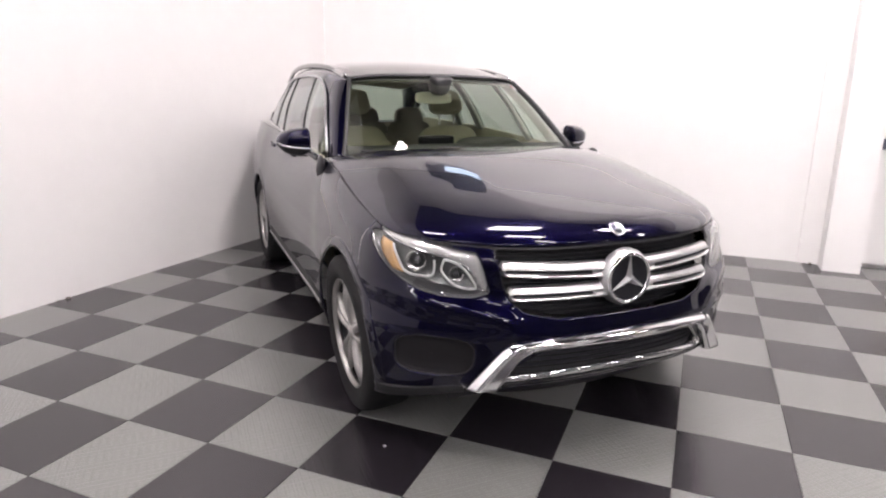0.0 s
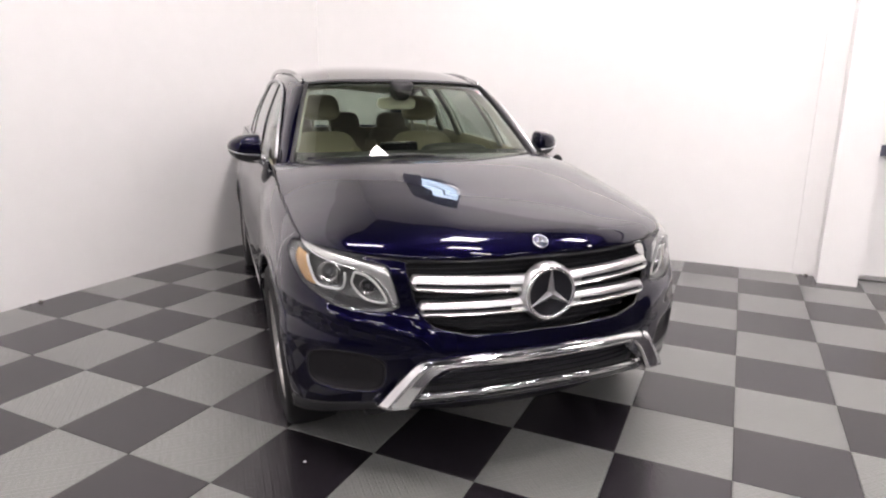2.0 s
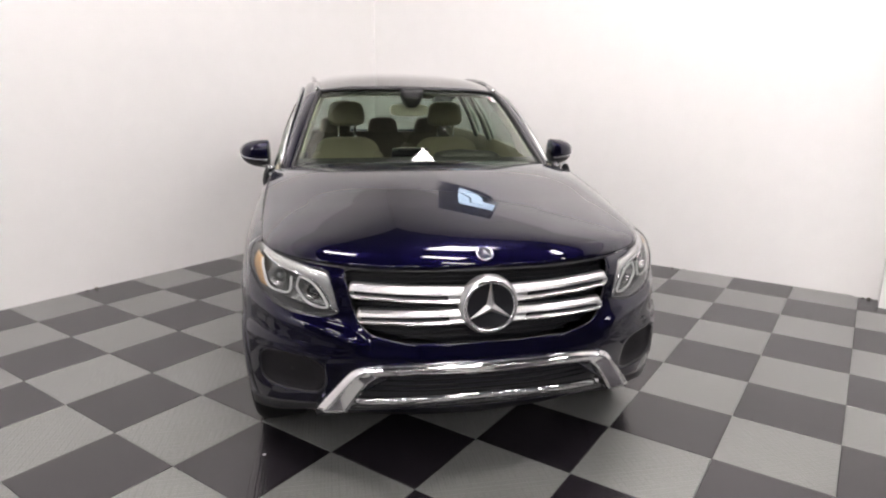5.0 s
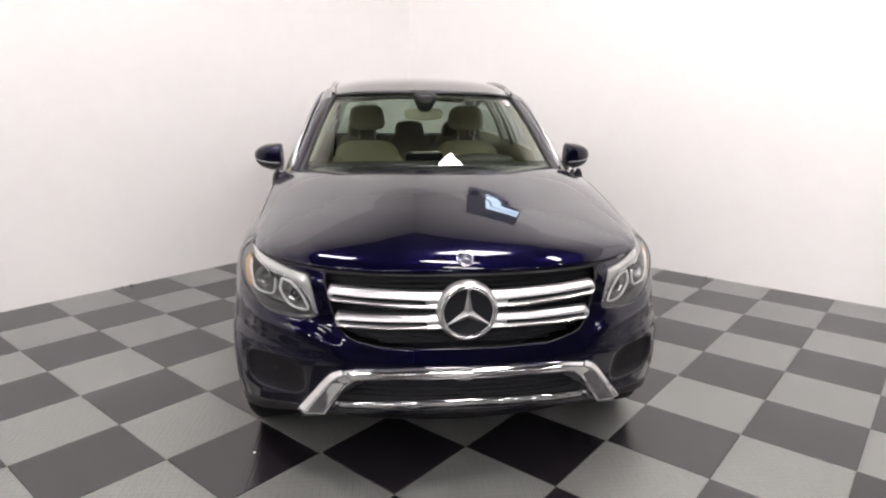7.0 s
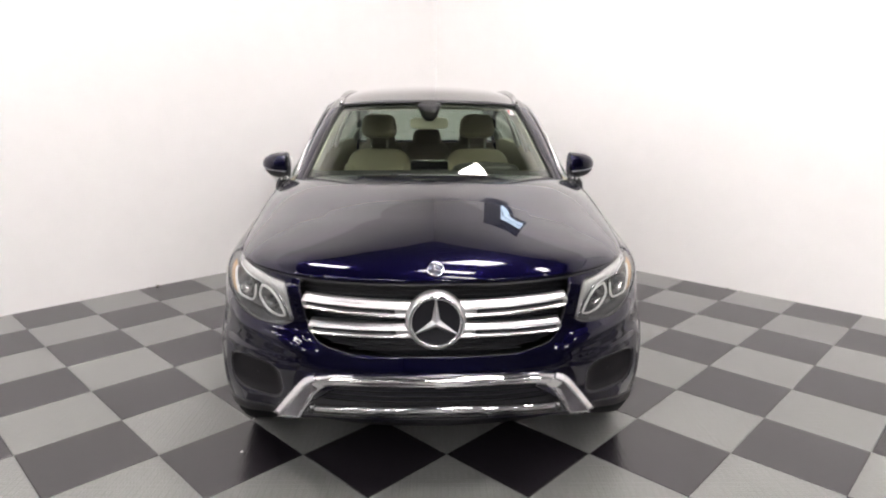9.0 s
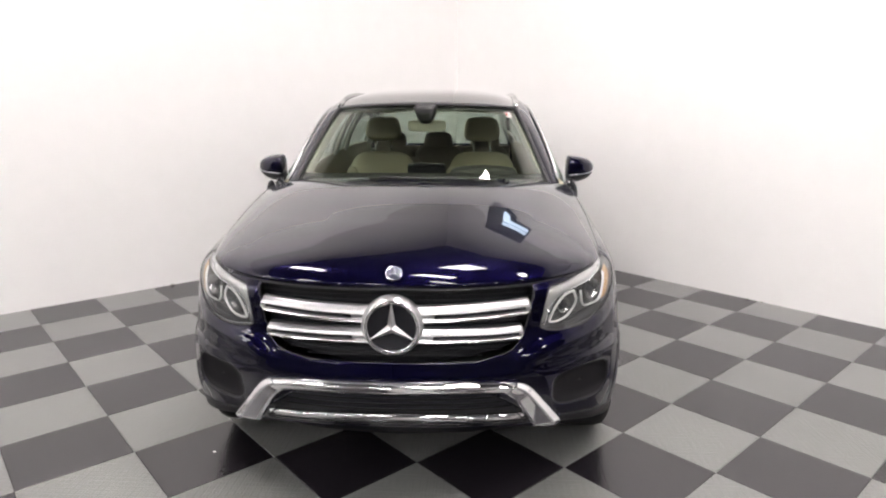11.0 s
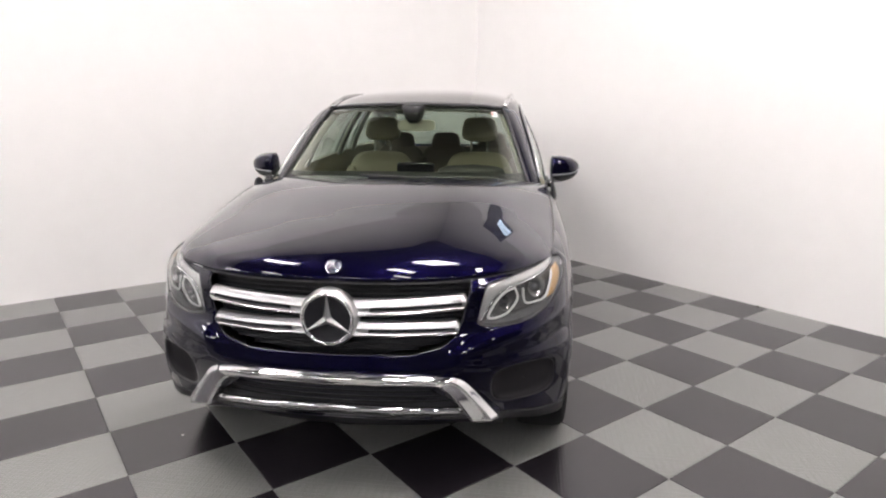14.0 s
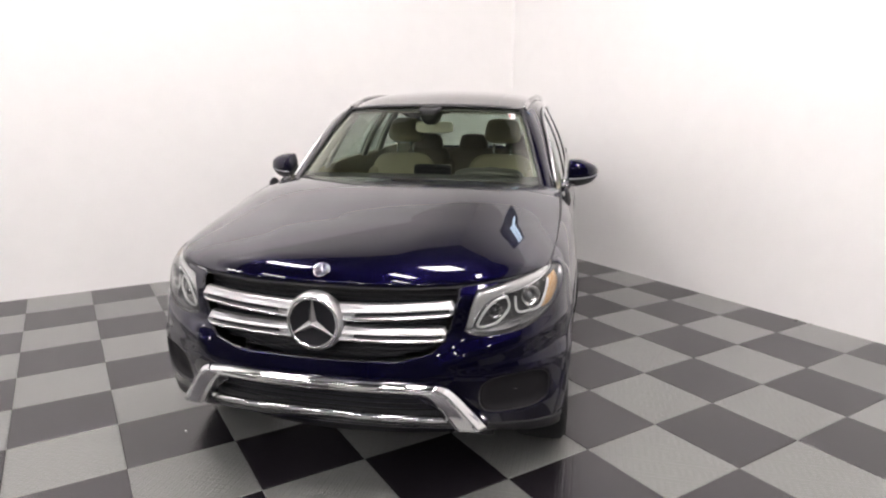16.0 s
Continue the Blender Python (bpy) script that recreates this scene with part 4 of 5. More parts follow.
for side in (1, -1):
    def hl(q, w, out=0.0, side=side):
        low, top = headlight_edges(q)
        p = skin_z(HL0 + (HL1 - HL0) * q, low + (top - low) * w)
        d = np.array([-0.55 - 0.4 * q, 0.9 - 0.45 * q])
        p = np.array([p[0] + d[0] * -out * 0.5, p[1] - d[1] * out, p[2]])
        return Vector((side * p[0], p[1], p[2]))
    lamp = new("headlight")
    lamp.parent = car
    lamp["label"] = "clear headlight with twin projectors and milky eyebrow"
    bm = bmesh.new()
    sheet(bm, lambda u, v: hl(u, v, -0.055 * (math.sin(math.pi * min(max(v, 0), 1)) ** 0.5) * math.sin(math.pi * min(max(0.02 + u * 0.96, 0), 1)) ** 0.4), 40, 14)
    thicken(part("bowl", bm, HOUSING, lamp, "dark grey lamp bowl"), 0.003, 0)
    bm = bmesh.new()
    sheet(bm, lambda u, v: hl(u, v, 0.003), 40, 14)
    part("lens", bm, LENS, lamp, "clear polycarbonate lens")
    edge = [hl(k / 30, 0, 0.002) for k in range(31)] + [hl(1 - k / 30, 1, 0.002) for k in range(31)]
    snap(bumper, edge + edge[:1], 0.014)
    outline_tube("gasket", edge, 0.0032, BLACK, lamp)
    # silvery eyebrow that thickens inwards and hooks down into a pointed inner tip
    def brow_low(q):
        return float(np.interp(q, [0.0, 0.05, 0.07, 0.105, 0.14, 0.195, 0.30, 0.43, 0.63, 0.86, 0.96], [0.02, 0.14, 0.30, 0.46, 0.60, 0.71, 0.77, 0.77, 0.79, 0.82, 0.88]))

    def brow_at(u, v, lift=0.0):
        q = 0.012 + 0.93 * u ** 1.4
        return hl(q, 0.97 - (0.97 - brow_low(q)) * v, -0.007 - 0.016 * v ** 2 + 0.006 * math.sin(math.pi * v) + lift)
    bm = bmesh.new()
    sheet(bm, brow_at, 60, 6)
    brow = thicken(part("eyebrow", bm, BROW, lamp, "silvery light guide shaped like an eyebrow"), 0.005, 0)
    bm = bmesh.new()
    tube(bm, [brow_at(w, 0.93, 0.004) for w in np.linspace(0.02, 0.97, 40)], 0.0030, 6)
    part("edge", bm, CHROME, brow, "bright chrome edge")
    # dark shelf below the lamps, amber band round the outer corner
    bm = bmesh.new()
    sheet(bm, lambda u, v: hl(0.03 + 0.90 * u, 0.02 + 0.17 * v, -0.008 - 0.02 * v), 34, 4)
    thicken(part("lower_bezel", bm, BEZEL, lamp, "dark grey lower bezel"), 0.004, 0)
    amber_in, amber_out = [(0.765, 0.74), (0.72, 0.50), (0.67, 0.28), (0.635, 0.17)], [(0.885, 0.70), (0.86, 0.42), (0.81, 0.20), (0.72, 0.08)]
    bm = bmesh.new()
    sheet(bm, lambda u, v: hl(*((1 - v) * spline(amber_in, u) + v * spline(amber_out, u)), -0.009), 14, 4)
    thicken(part("side_reflector", bm, AMBER, lamp, "amber side reflector"), 0.004, 0)
    # a teardrop guide round the inner projector, a U-shaped one round the outer
    inner = [(0.32, 0.74), (0.337, 0.50), (0.267, 0.29), (0.195, 0.20), (0.09, 0.17), (0.105, 0.34), (0.159, 0.57), (0.231, 0.71), (0.32, 0.74)]
    outer = [(0.755, 0.72), (0.695, 0.46), (0.625, 0.22), (0.50, 0.27), (0.415, 0.34), (0.392, 0.50), (0.395, 0.68)]
    for path, q, w, r in ((inner, 0.225, 0.47, 0.024), (outer, 0.54, 0.55, 0.033)):
        pts = [hl(*spline(path, k / 30), -0.010) for k in range(31)]
        bm = bmesh.new()
        tube(bm, pts, 0.0048, 8, flat=0.8, up=(0, -1, 0))
        part("light_guide", bm, DRL, lamp, "milky white light guide")
        c = hl(q, w, -0.036)
        away = Vector((side * (0.30 + 0.5 * q), -0.9, 0.05)).normalized()
        turn = Matrix.Translation(c) @ away.to_track_quat("Z", "Y").to_matrix().to_4x4()
        bm = bmesh.new()
        lathe(bm, [(r * 0.55, -0.016), (r * 0.66, -0.004), (r * 1.05, 0.014), (r * 1.22, 0.016), (r * 1.2, 0.010), (r * 0.95, -0.02)], 32, "z")
        bm.transform(turn)
        part("reflector", bm, DULL, lamp, "grey reflector bowl")
        bm = bmesh.new()
        lathe(bm, [(0, 0.012), (r * 0.3, 0.009), (r * 0.46, 0.002), (r * 0.55, -0.010), (r * 0.55, -0.016)], 32, "z")
        bm.transform(turn)
        part("projector", bm, SMOKE, lamp, "round dark projector lens")

# ---- gaps between panels ----
def gap(pts, r=0.0022, name="panel_gap"):
    bm = bmesh.new()
    tube(bm, pts, r, 6)
    return part(name, bm, BLACK, car)


for side in (1, -1):
    m = Vector((side, 1, 1))
    gap([Vector(skin_z(s, z)) * m for s, z in zip(np.linspace(4.75 * K, 5.45 * K, 12), np.linspace(0.775, 0.745, 12))])
    gap([Vector(edge_at(s)) * m + Vector((0, 0, 0.002)) for s in np.linspace(S_CORNER, S_BACK, 40)], 0.0032)
gap([Vector(edge_at(s)) + Vector((0, -0.003, 0.001)) for s in np.linspace(-S_CORNER, S_CORNER, 60)], 0.0025)

# ---- mirrors ----
for side in (1, -1):
    mirror = new("wing_mirror")
    mirror.parent = car
    mirror.location = (side * 0.945, 1.735, 1.182)
    mirror["label"] = "dark blue wing mirror with silver strip"

    def shell(f, a, side=side):
        """f from the inner to the outer end, a round the housing from its top over the front."""
        e = lambda t, p: abs(t) ** p * (1 if t > 0 else -1)
        end = (min(f / 0.10, 1) * (2 - min(f / 0.10, 1))) ** 0.5 * max(1 - f ** 9, 0) ** 0.5
        ca, sa = math.cos(a), math.sin(a)
        z = (0.074 * (1 - 0.52 * f ** 2.6) if ca > 0 else 0.090 * (1 - 0.48 * f ** 2.4)) * e(ca, 0.75) * end
        y = (-0.088 * (1 - 0.25 * f) if sa > 0 else -0.046) * e(sa, 0.8) * end
        return Vector((side * (-0.082 + 0.180 * f), y + 0.05 * f * f, z))
    for name, material, a0, a1, words in (("cap", PAINT, -0.36, 0.60, ""), ("lower_shell", BLACK, 0.61, 1.64, "black lower shell")):
        bm = bmesh.new()
        sheet(bm, lambda u, v: shell(u, math.pi * (a0 + (a1 - a0) * v)), 36, 24)
        bmesh.ops.remove_doubles(bm, verts=bm.verts, dist=1e-5)
        bmesh.ops.recalc_face_normals(bm, faces=bm.faces)
        part(name, bm, material, mirror, words)
    bm = bmesh.new()
    tube(bm, [shell(k / 30, math.pi * 0.60) * 1.012 for k in range(3, 30)], 0.0034, 6)
    part("indicator_strip", bm, SATIN, mirror, "silver indicator strip")
    bm = bmesh.new()
    sheet(bm, lambda u, v: Vector((side * (-0.062 + 0.125 * u), 0.050 + 0.035 * u * u, (0.052 - 0.018 * u * u) * (2 * v - 1))), 8, 6)
    thicken(part("mirror_glass", bm, REFLECTOR, mirror, "mirror glass"), 0.003, 0)
    bm = bmesh.new()
    tube(bm, [(-side * 0.030, -0.02, -0.062), (-side * 0.066, -0.09, -0.066), (-side * 0.090, -0.20, -0.082)], [0.022, 0.020, 0.024], 10, flat=0.7)
    part("arm", bm, GLOSS_BLACK, mirror, "black mirror arm")

    def foot(u, v, side=side):
        """A drop-shaped plate that swells off the door."""
        a = 2 * math.pi * u
        r = 0.5 - 0.5 * math.cos(math.pi * min(v, 1))
        y, z = 0.062 * math.cos(a) * r * (1 + 0.35 * math.sin(a)), 0.084 * math.sin(a) * r
        return Vector((side * (0.866 + 0.030 * math.cos(math.pi * v / 2)), 1.445 + y - 0.25 * z, 1.046 + z))
    bm = bmesh.new()
    sheet(bm, foot, 28, 8, v0=0.02)
    bmesh.ops.remove_doubles(bm, verts=bm.verts, dist=1e-5)
    bmesh.ops.recalc_face_normals(bm, faces=bm.faces)
    thicken(part("mirror_foot", bm, GRILLE_BLACK, car, "black drop-shaped mirror foot"), 0.010, -1)

# ---- roof rails, door handles, sill strips ----
for side in (1, -1):
    bm = bmesh.new()
    ys = np.linspace(2.02, 3.98, 40)
    pts = []
    for y in ys:
        w = (y - 2.02) / 1.96
        p = spline(ROOF_SIDE, 0.05 + 0.93 * w)
        pts.append(Vector((side * (p[0] + 0.012), y, p[2] + 0.005 + 0.018 * min(1, 6 * w, 6 * (1 - w)))))
    tube(bm, pts, [0.016] * 40, 8, flat=1.1)
    rail = part("roof_rail", bm, GLOSS_BLACK, car, "gloss black roof rail with bright front tip")
    bm = bmesh.new()
    tube(bm, [pts[0] + Vector((0, -0.012, -0.004))] + pts[:5], [0.013, 0.0175, 0.018, 0.018, 0.0178, 0.0165], 10, flat=1.1)
    part("rail_tip", bm, RAIL, rail, "polished metal tip")
    for s in (8.80 * K, 9.85 * K):
        p = skin_z(s, 1.06)
        bm = bmesh.new()
        tube(bm, [(side * (p[0] + d), p[1] + o, 1.06 + 0.03 * o) for o, d in ((-0.10, -0.008), (-0.085, 0.012), (-0.03, 0.018), (0.03, 0.018), (0.085, 0.012), (0.10, -0.008))], 0.010, 8, flat=1.3)
        part("door_handle", bm, PAINT, car)
    bm = bmesh.new()
    tube(bm, [Vector(skin_z(s, 0.335)) * Vector((side, 1, 1)) + Vector((side * 0.006, 0, 0)) for s in np.linspace(7.5 * K, 10.4 * K, 30)], 0.007, 8)
    part("sill_strip", bm, SATIN, car, "satin silver sill strip")

# ---- wipers and cowl ----
bm = bmesh.new()
sheet(bm, lambda u, v: Vector((1 - v) * spline(COWL, u) + v * spline(WS_BASE, u)) + Vector((0, 0, -0.012 * math.sin(math.pi * v))), 40, 4)
thicken(part("cowl", bm, BLACK, car, "black cowl below the windshield"), 0.004, 0)
for x0, x1, lift in ((0.42, -0.20, 0.10), (-0.08, -0.62, 0.07)):
    wiper = new("wiper")
    wiper.parent = car
    wiper["label"] = "black windshield wiper"
    pts = []
    for k in range(15):
        x = x0 + (x1 - x0) * k / 14
        u = 0.5 - x / 1.47
        q = Vector(windshield_at(u, 0.03 + lift * 0.5 * k / 14))
        pts.append(q + Vector((0, -0.012, 0.012)))
    bm = bmesh.new()
    tube(bm, pts, 0.006, 6, flat=1.4)
    part("blade", bm, BLACK, wiper)
    bm = bmesh.new()
    base = Vector(windshield_at(0.5 - x0 / 1.47, 0)) + Vector((0, -0.03, 0.0))
    tube(bm, [base, base + Vector((-0.02, -0.02, 0.02)), pts[6] + Vector((0, -0.01, 0.012)), pts[8]], 0.007, 6)
    part("arm", bm, BLACK, wiper)

# black printed border of the windshield
for name, v0, v1 in (("lower_border", 0.0, 0.15), ("upper_border", 0.945, 1.0)):
    bm = bmesh.new()
    sheet(bm, lambda u, v: Vector(windshield_at(u, v)) + Vector((0, 0.006, -0.005)), 40, 3, v0=v0, v1=v1)
    thicken(part(name, bm, BLACK, car, "black printed windshield border"), 0.002, 0)

for side in (1, -1):
    bm = bmesh.new()
    tube(bm, [Vector(spline(WS_SIDE, k / 24)) * Vector((side, 1, 1)) + Vector((side * 0.004, -0.003, 0.004)) for k in range(25)], 0.012, 8)
    part("windshield_moulding", bm, BLACK, car, "black moulding beside the windshield")
# dark band at the roof's front edge
bm = bmesh.new()
sheet(bm, lambda u, v: roof_skin(u, 0.035 * v) + Vector((0, -0.008 * (1 - v), 0.004)), 40, 6)
thicken(part("roof_front_edge", bm, BLACK, car, "black trim along the roof's front edge"), 0.006, 0)

# ---- the cabin ----
HEADLINER = surface("headliner", (0.58, 0.56, 0.49), 0.8, grain=0.05)
# rear seats, shelf and tailgate trim: darker brown than the front leather
REAR_BROWN = surface("darker_rear_brown", (0.20, 0.165, 0.135), 0.6, grain=0.08)


def cushion(bm, c, size, power=0.45, m=None, taper=0.0):
    """A padded block with soft edges."""
    def e(t, p):
        return abs(t) ** p * (1 if t > 0 else -1)

    def at(u, v):
        a, b = 2 * math.pi * u, math.pi * (v - 0.5)
        x, y, z = (e(math.cos(b), power) * e(math.cos(a), power), e(math.cos(b), power) * e(math.sin(a), power), e(math.sin(b), power))
        p = Vector((c[0] + size[0] / 2 * x * (1 - taper * z), c[1] + size[1] / 2 * y, c[2] + size[2] / 2 * z))
        return m @ p if m else p
    sheet(bm, at, 28, 16)
    bmesh.ops.remove_doubles(bm, verts=bm.verts, dist=1e-5)
    bmesh.ops.recalc_face_normals(bm, faces=bm.faces)
    return bm


def seat(x, y, leather, back_top=1.21, width=0.52, neck=0.205):
    s = new("seat")
    s.parent = car
    s.location = (x, y, 0.62)
    s["label"] = "beige leather seat" if leather is LEATHER else "upholstered rear seat, darker than the front seats"
    bm = bmesh.new()
    cushion(bm, (0, -0.25, 0.05), (width, 0.52, 0.16))
    part("seat_cushion", bm, leather, s)
    lean = Matrix.Rotation(radians(-16), 4, "X")
    bm = bmesh.new()
    cushion(bm, (0, 0, (back_top - 0.62) / 2 + 0.03), (width, 0.15, back_top - 0.62), 0.45, lean, 0.10)
    part("backrest", bm, leather, s)
    for k in (-1, 1):
        bm = bmesh.new()
        cushion(bm, (k * width * 0.42, -0.045, 0.27), (0.10, 0.13, 0.46), 0.6, lean)
        part("bolster", bm, leather, s)
    bm = bmesh.new()
    cushion(bm, (0, -0.01, back_top - 0.62 + neck), (0.26, 0.11, 0.175), 0.55, lean, 0.08)
    part("headrest", bm, leather, s)
    for k in (-1, 1):
        bm = bmesh.new()
        tube(bm, [lean @ Vector((k * 0.06, -0.005, back_top - 0.64)), lean @ Vector((k * 0.06, -0.005, back_top - 0.50))], 0.007, 8)
        part("headrest_post", bm, CHROME, s)
    return s


seat(0.37, 2.42, LEATHER)
seat(-0.37, 2.42, LEATHER)
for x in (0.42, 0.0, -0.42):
    seat(x, 3.40, REAR_BROWN, 1.21, 0.47, 0.06)
# dashboard
bm = bmesh.new()
dash_at = lambda u, v: Vector(((2 * u - 1) * (0.70 + 0.04 * v), 1.34 + 0.16 * abs(2 * u - 1) ** 2 + 0.70 * v, 1.075 - 0.02 * (2 * v - 1) ** 2 + 0.03 * math.sin(math.pi * v) - 0.16 * max(v - 0.82, 0) / 0.18))
sheet(bm, dash_at, 30, 24)
thicken(part("dashboard", bm, DASH, car, "dark soft dashboard top"), 0.02)
bm = bmesh.new()
cushion(bm, (0, 2.0, 0.86), (1.38, 0.22, 0.34), 0.35)
part("dashboard_face", bm, DASH, car)
bm = bmesh.new()
cushion(bm, (0.37, 1.90, 1.11), (0.44, 0.24, 0.13), 0.6)
part("instrument_hood", bm, DASH, car)
bm = bmesh.new()
cushion(bm, (0.0, 1.93, 1.125), (0.25, 0.03, 0.13), 0.25)
part("display_screen", bm, GLOSS_BLACK, car, "black display screen on the dashboard")
wheel_hub = new("steering_wheel")
wheel_hub.parent = car
wheel_hub.matrix_basis = Matrix.Translation((0.37, 2.14, 0.985)) @ Matrix.Rotation(radians(-66), 4, "X")
bm = bmesh.new()
tube(bm, [(0.185 * math.cos(a), 0.185 * math.sin(a), 0) for a in np.linspace(0, 2 * math.pi, 48, endpoint=False)], 0.016, 8, True)
part("rim", bm, DASH, wheel_hub)
bm = bmesh.new()
cushion(bm, (0, -0.01, -0.02), (0.16, 0.14, 0.06), 0.6)
part("hub", bm, DASH, wheel_hub)
for a in (0.15, math.pi - 0.15, -math.pi / 2):
    bm = bmesh.new()
    tube(bm, [(0.06 * math.cos(a), 0.06 * math.sin(a), -0.02), (0.18 * math.cos(a), 0.18 * math.sin(a), 0)], 0.016, 8, flat=0.5)
    part("spoke", bm, SATIN, wheel_hub)
# inside mirror and sensor housing
bm = bmesh.new()
cushion(bm, (0.0, 1.98, 1.425), (0.25, 0.035, 0.075), 0.5)
part("rear_view_mirror", bm, surface("pale_mirror_back", (0.78, 0.76, 0.66), 0.5), car, "pale back of the inside mirror")
bm = bmesh.new()
cushion(bm, (0.0, 1.885, 1.500), (0.125, 0.15, 0.12), 0.55, None, -0.40)
part("sensor_housing", bm, BLACK, car, "black sensor housing at the windshield's top")
# headliner, pillar trims, door trims, floor
bm = bmesh.new()
sheet(bm, lambda u, v: Vector(roof_at(u, v)) * Vector((0.97, 1, 1)) + Vector((0, 0, -0.035)), 20, 24)
thicken(part("headliner", bm, HEADLINER, car, "pale headliner"), 0.01)
for side in (1, -1):
    k = (lambda pts: pts) if side > 0 else flip
    bm = bmesh.new()
    sheet(bm, lambda u, v: Vector(spline(k(WS_SIDE), u)) + Vector((-side * (0.010 + 0.016 * v), 0.020 + 0.085 * v, -0.012 - 0.01 * v)), 20, 5)
    thicken(part("pillar_trim", bm, TRIM_CREAM, car, "cream windshield pillar trim"), 0.01, 0)
    bm = bmesh.new()
    sheet(bm, lambda u, v: Vector((side * (0.78 + (at_y(BELT, 1.56 + 2.5 * u)[0] - 0.80) * v), 1.56 + 2.5 * u, 0.45 + (at_y(BELT, 1.56 + 2.5 * u)[2] - 0.435) * v)), 20, 6)
    thicken(part("door_trim", bm, LEATHER, car, "beige door lining"), 0.01, 0)
bm = bmesh.new()
box(bm, (0, 2.6, 0.42), (1.5, 2.8, 0.05))
part("cabin_floor", bm, DASH, car)
bm = bmesh.new()
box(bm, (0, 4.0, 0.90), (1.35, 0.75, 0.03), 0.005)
part("parcel_shelf", bm, REAR_BROWN, car)
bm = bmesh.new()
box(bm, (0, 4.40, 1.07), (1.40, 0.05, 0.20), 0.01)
part("tailgate_trim", bm, REAR_BROWN, car, "dark inner tailgate trim")
# sticker on the windshield
bm = bmesh.new()
u0 = 0.5 - 0.455 / 1.15
sheet(bm, lambda u, v: Vector(windshield_at(u0 - 0.045 * u, 0.83 + 0.09 * v)) + Vector((0, -0.004, 0.004)), 4, 4)
thicken(part("windshield_sticker", bm, surface("sticker_paper", (0.75, 0.74, 0.72), 0.5, grain=0.1, scale=90), car, "small white inspection sticker"), 0.001, 0)
bm = bmesh.new()
sheet(bm, lambda u, v: Vector(windshield_at(u0 - 0.003 - 0.014 * u, 0.855 + 0.05 * v)) + Vector((0, -0.006, 0.006)), 3, 3)
thicken(part("sticker_stamp", bm, surface("red_print", (0.45, 0.05, 0.04), 0.5), car, "red printed stamp on the sticker"), 0.001, 0)



# ---- floor tiles ----
def tile_mesh(name, material, sx=TILE, sy=TILE):
    bm = bmesh.new()
    g, d, c = 0.0009, 0.010, 0.0022
    lo = [(g, g), (sx - g, g), (sx - g, sy - g), (g, sy - g)]
    hi = [(g + c, g + c), (sx - g - c, g + c), (sx - g - c, sy - g - c), (g + c, sy - g - c)]
    rings = [[bm.verts.new((x, y, z)) for x, y in ring] for ring, z in ((lo, -d), (lo, -c), (hi, 0.0))]
    for a, b in zip(rings, rings[1:]):
        for q in range(4):
            bm.faces.new((a[q], a[(q + 1) % 4], b[(q + 1) % 4], b[q]))
    bm.faces.new(rings[-1])
    me = bpy.data.meshes.new(name)
    bm.to_mesh(me)
    bm.free()
    me.materials.append(material)
    return me


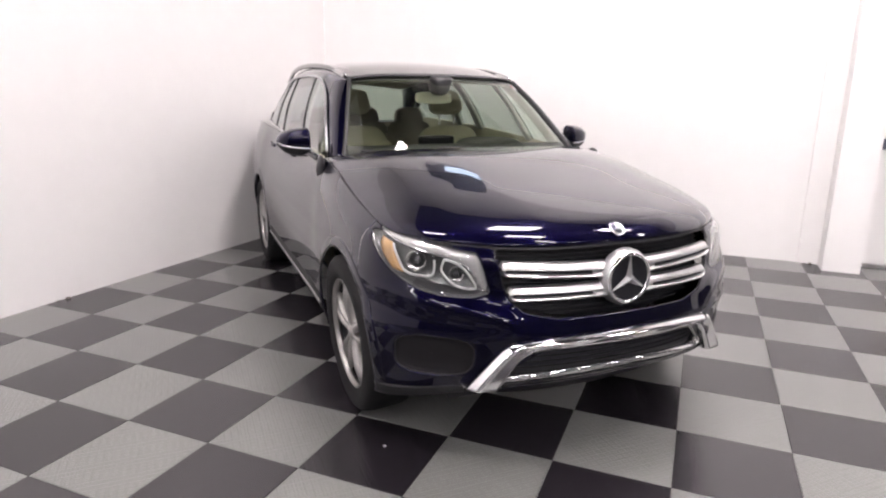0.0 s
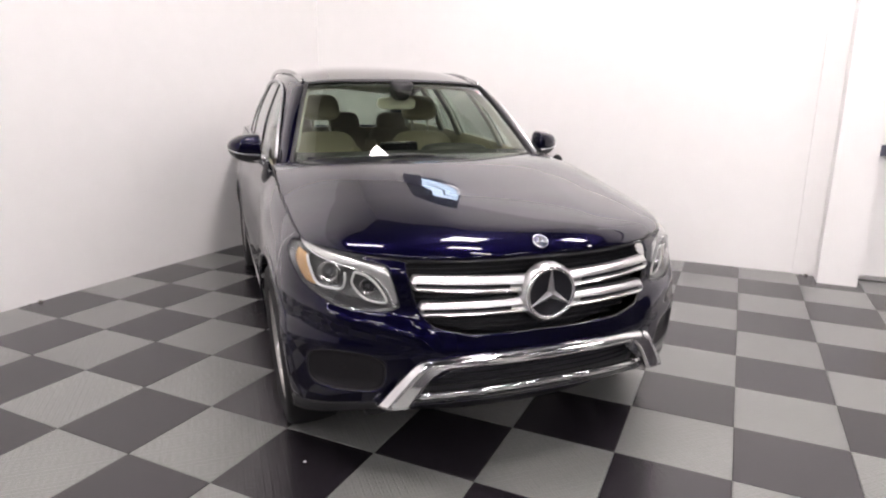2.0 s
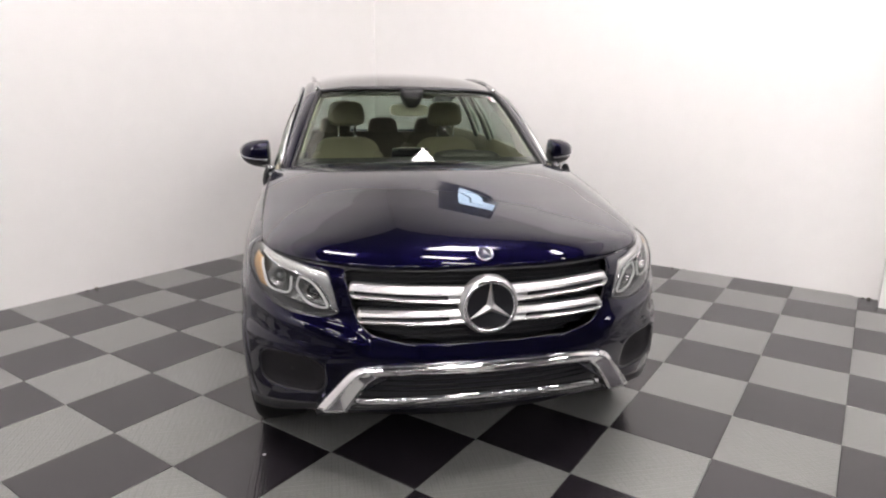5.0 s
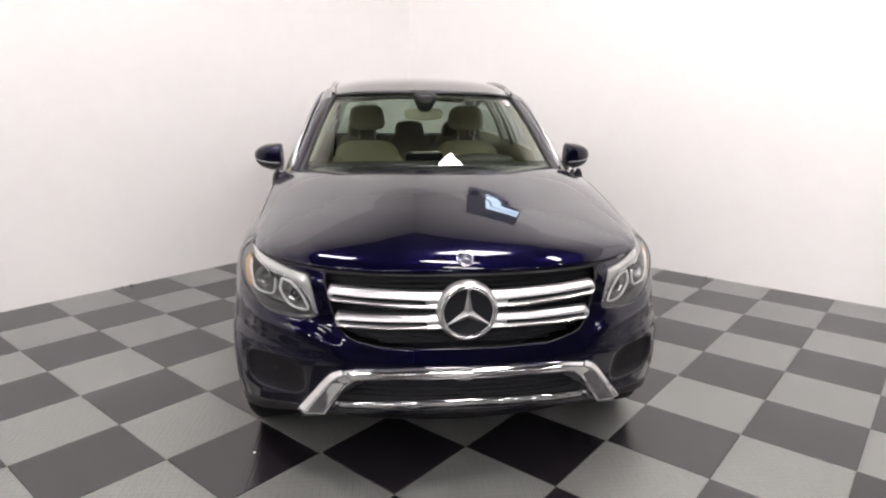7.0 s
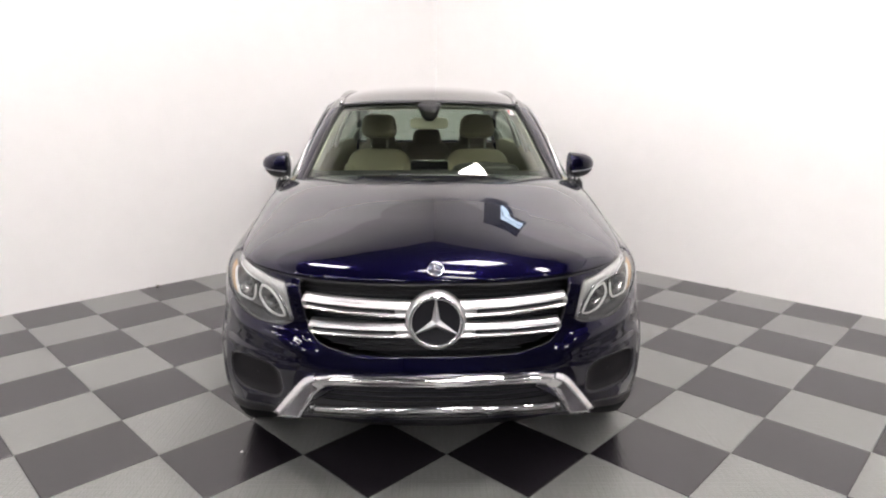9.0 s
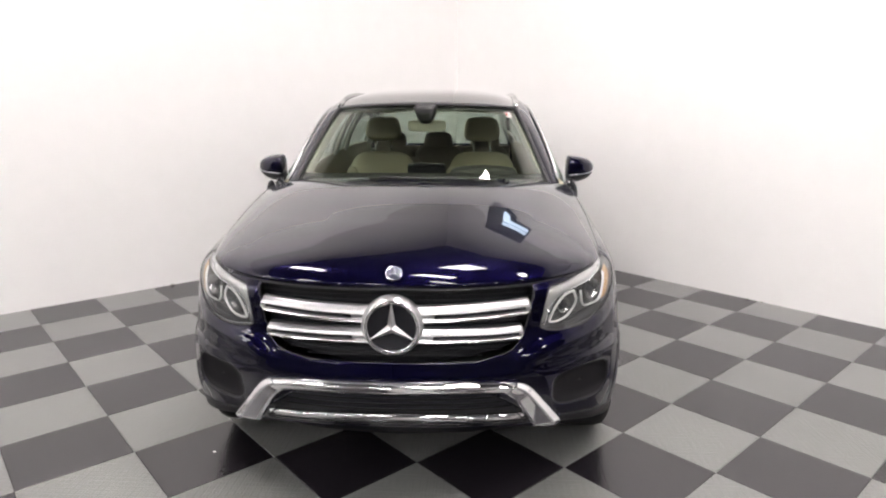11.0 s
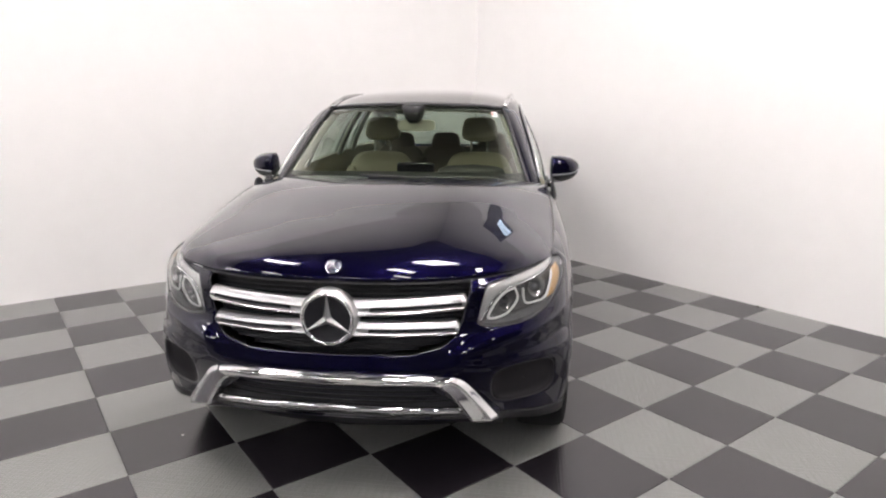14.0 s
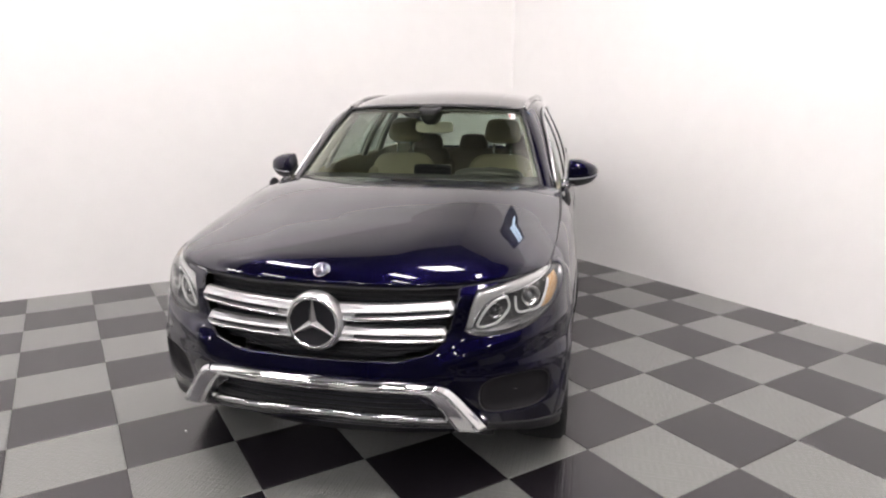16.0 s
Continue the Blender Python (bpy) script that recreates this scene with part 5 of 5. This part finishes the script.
FULL = {0: tile_mesh("tile", TILE_DARK), 1: tile_mesh("tile", TILE_LIGHT)}
LAST = WALL_Y - (GY + 8 * TILE)
CUT = {0: tile_mesh("tile", TILE_DARK, TILE, LAST), 1: tile_mesh("tile", TILE_LIGHT, TILE, LAST)}
rest = {0: [], 1: []}
for i in range(-7, 18):
    for j in range(-20, 9):
        kind = (i + j) % 2
        x, y = GX + i * TILE, GY + j * TILE
        if -7 <= i <= 6 and -4 <= j:
            ob = new("tile", (CUT if j == 8 else FULL)[kind])
            ob.parent = floor
            ob.location = (x, y, 0)
        elif x < ROOM_E and y > ROOM_S - TILE:
            rest[kind].append((x, y))
for kind, places in rest.items():
    co, faces = [], []
    src = FULL[kind]
    pts = [tuple(v.co) for v in src.vertices]
    polys = [tuple(p.vertices) for p in src.polygons]
    for x, y in places:
        base = len(co)
        co += [(px + x, py + y, pz) for px, py, pz in pts]
        faces += [tuple(base + q for q in p) for p in polys]
    me = bpy.data.meshes.new("outer_tiles")
    me.from_pydata(co, [], faces)
    me.materials.append(TILE_LIGHT if kind else TILE_DARK)
    ob = new("outer_tiles", me)
    ob.parent = floor
    tagged(ob, kind="stuff")

# a scrap of white paper on the floor
bm = bmesh.new()
sheet(bm, lambda u, v: Vector((0.011 * (u - 0.5) + 0.003 * v, 0.008 * (v - 0.5), 0.0015 + 0.003 * math.sin(3 * u) * v)), 4, 3)
scrap = part("paper_scrap", bm, surface("scrap_paper", (0.85, 0.85, 0.83), 0.6), None)
thicken(scrap, 0.0008, 0)
scrap.location = (-1.117, 2.066, 0.0)
tagged(scrap, "tiny scrap of white paper on a charcoal tile", "paper")


def crumb(x, y, r, seed):
    """A broken bit of plaster at the wall's foot."""
    rnd = random.Random(seed)
    bm = bmesh.new()
    bmesh.ops.create_icosphere(bm, subdivisions=2, radius=r)
    for v in bm.verts:
        v.co = v.co * rnd.uniform(0.7, 1.2)
        v.co.z = max(v.co.z * 0.6, -r * 0.35) + r * 0.35
    ob = part("plaster_crumb", bm, CRUMB, None, smooth=False)
    ob.location = (x, y, 0.0)
    return tagged(ob, "small dusty plaster crumb at the foot of the white wall", "debris", "crumbs at the wall's foot")


CRUMB = surface("dusty_plaster", (0.16, 0.15, 0.13), 0.9, grain=0.3, scale=200)
for n, (x, y, r) in enumerate(((WALL_X + 0.022, 2.86, 0.016), (WALL_X + 0.015, 2.79, 0.009), (-0.52, WALL_Y - 0.014, 0.010), (-0.41, WALL_Y - 0.011, 0.007), (1.00, 6.262, 0.016), (0.96, 6.268, 0.009))):
    crumb(x, y, r, 11 + n)
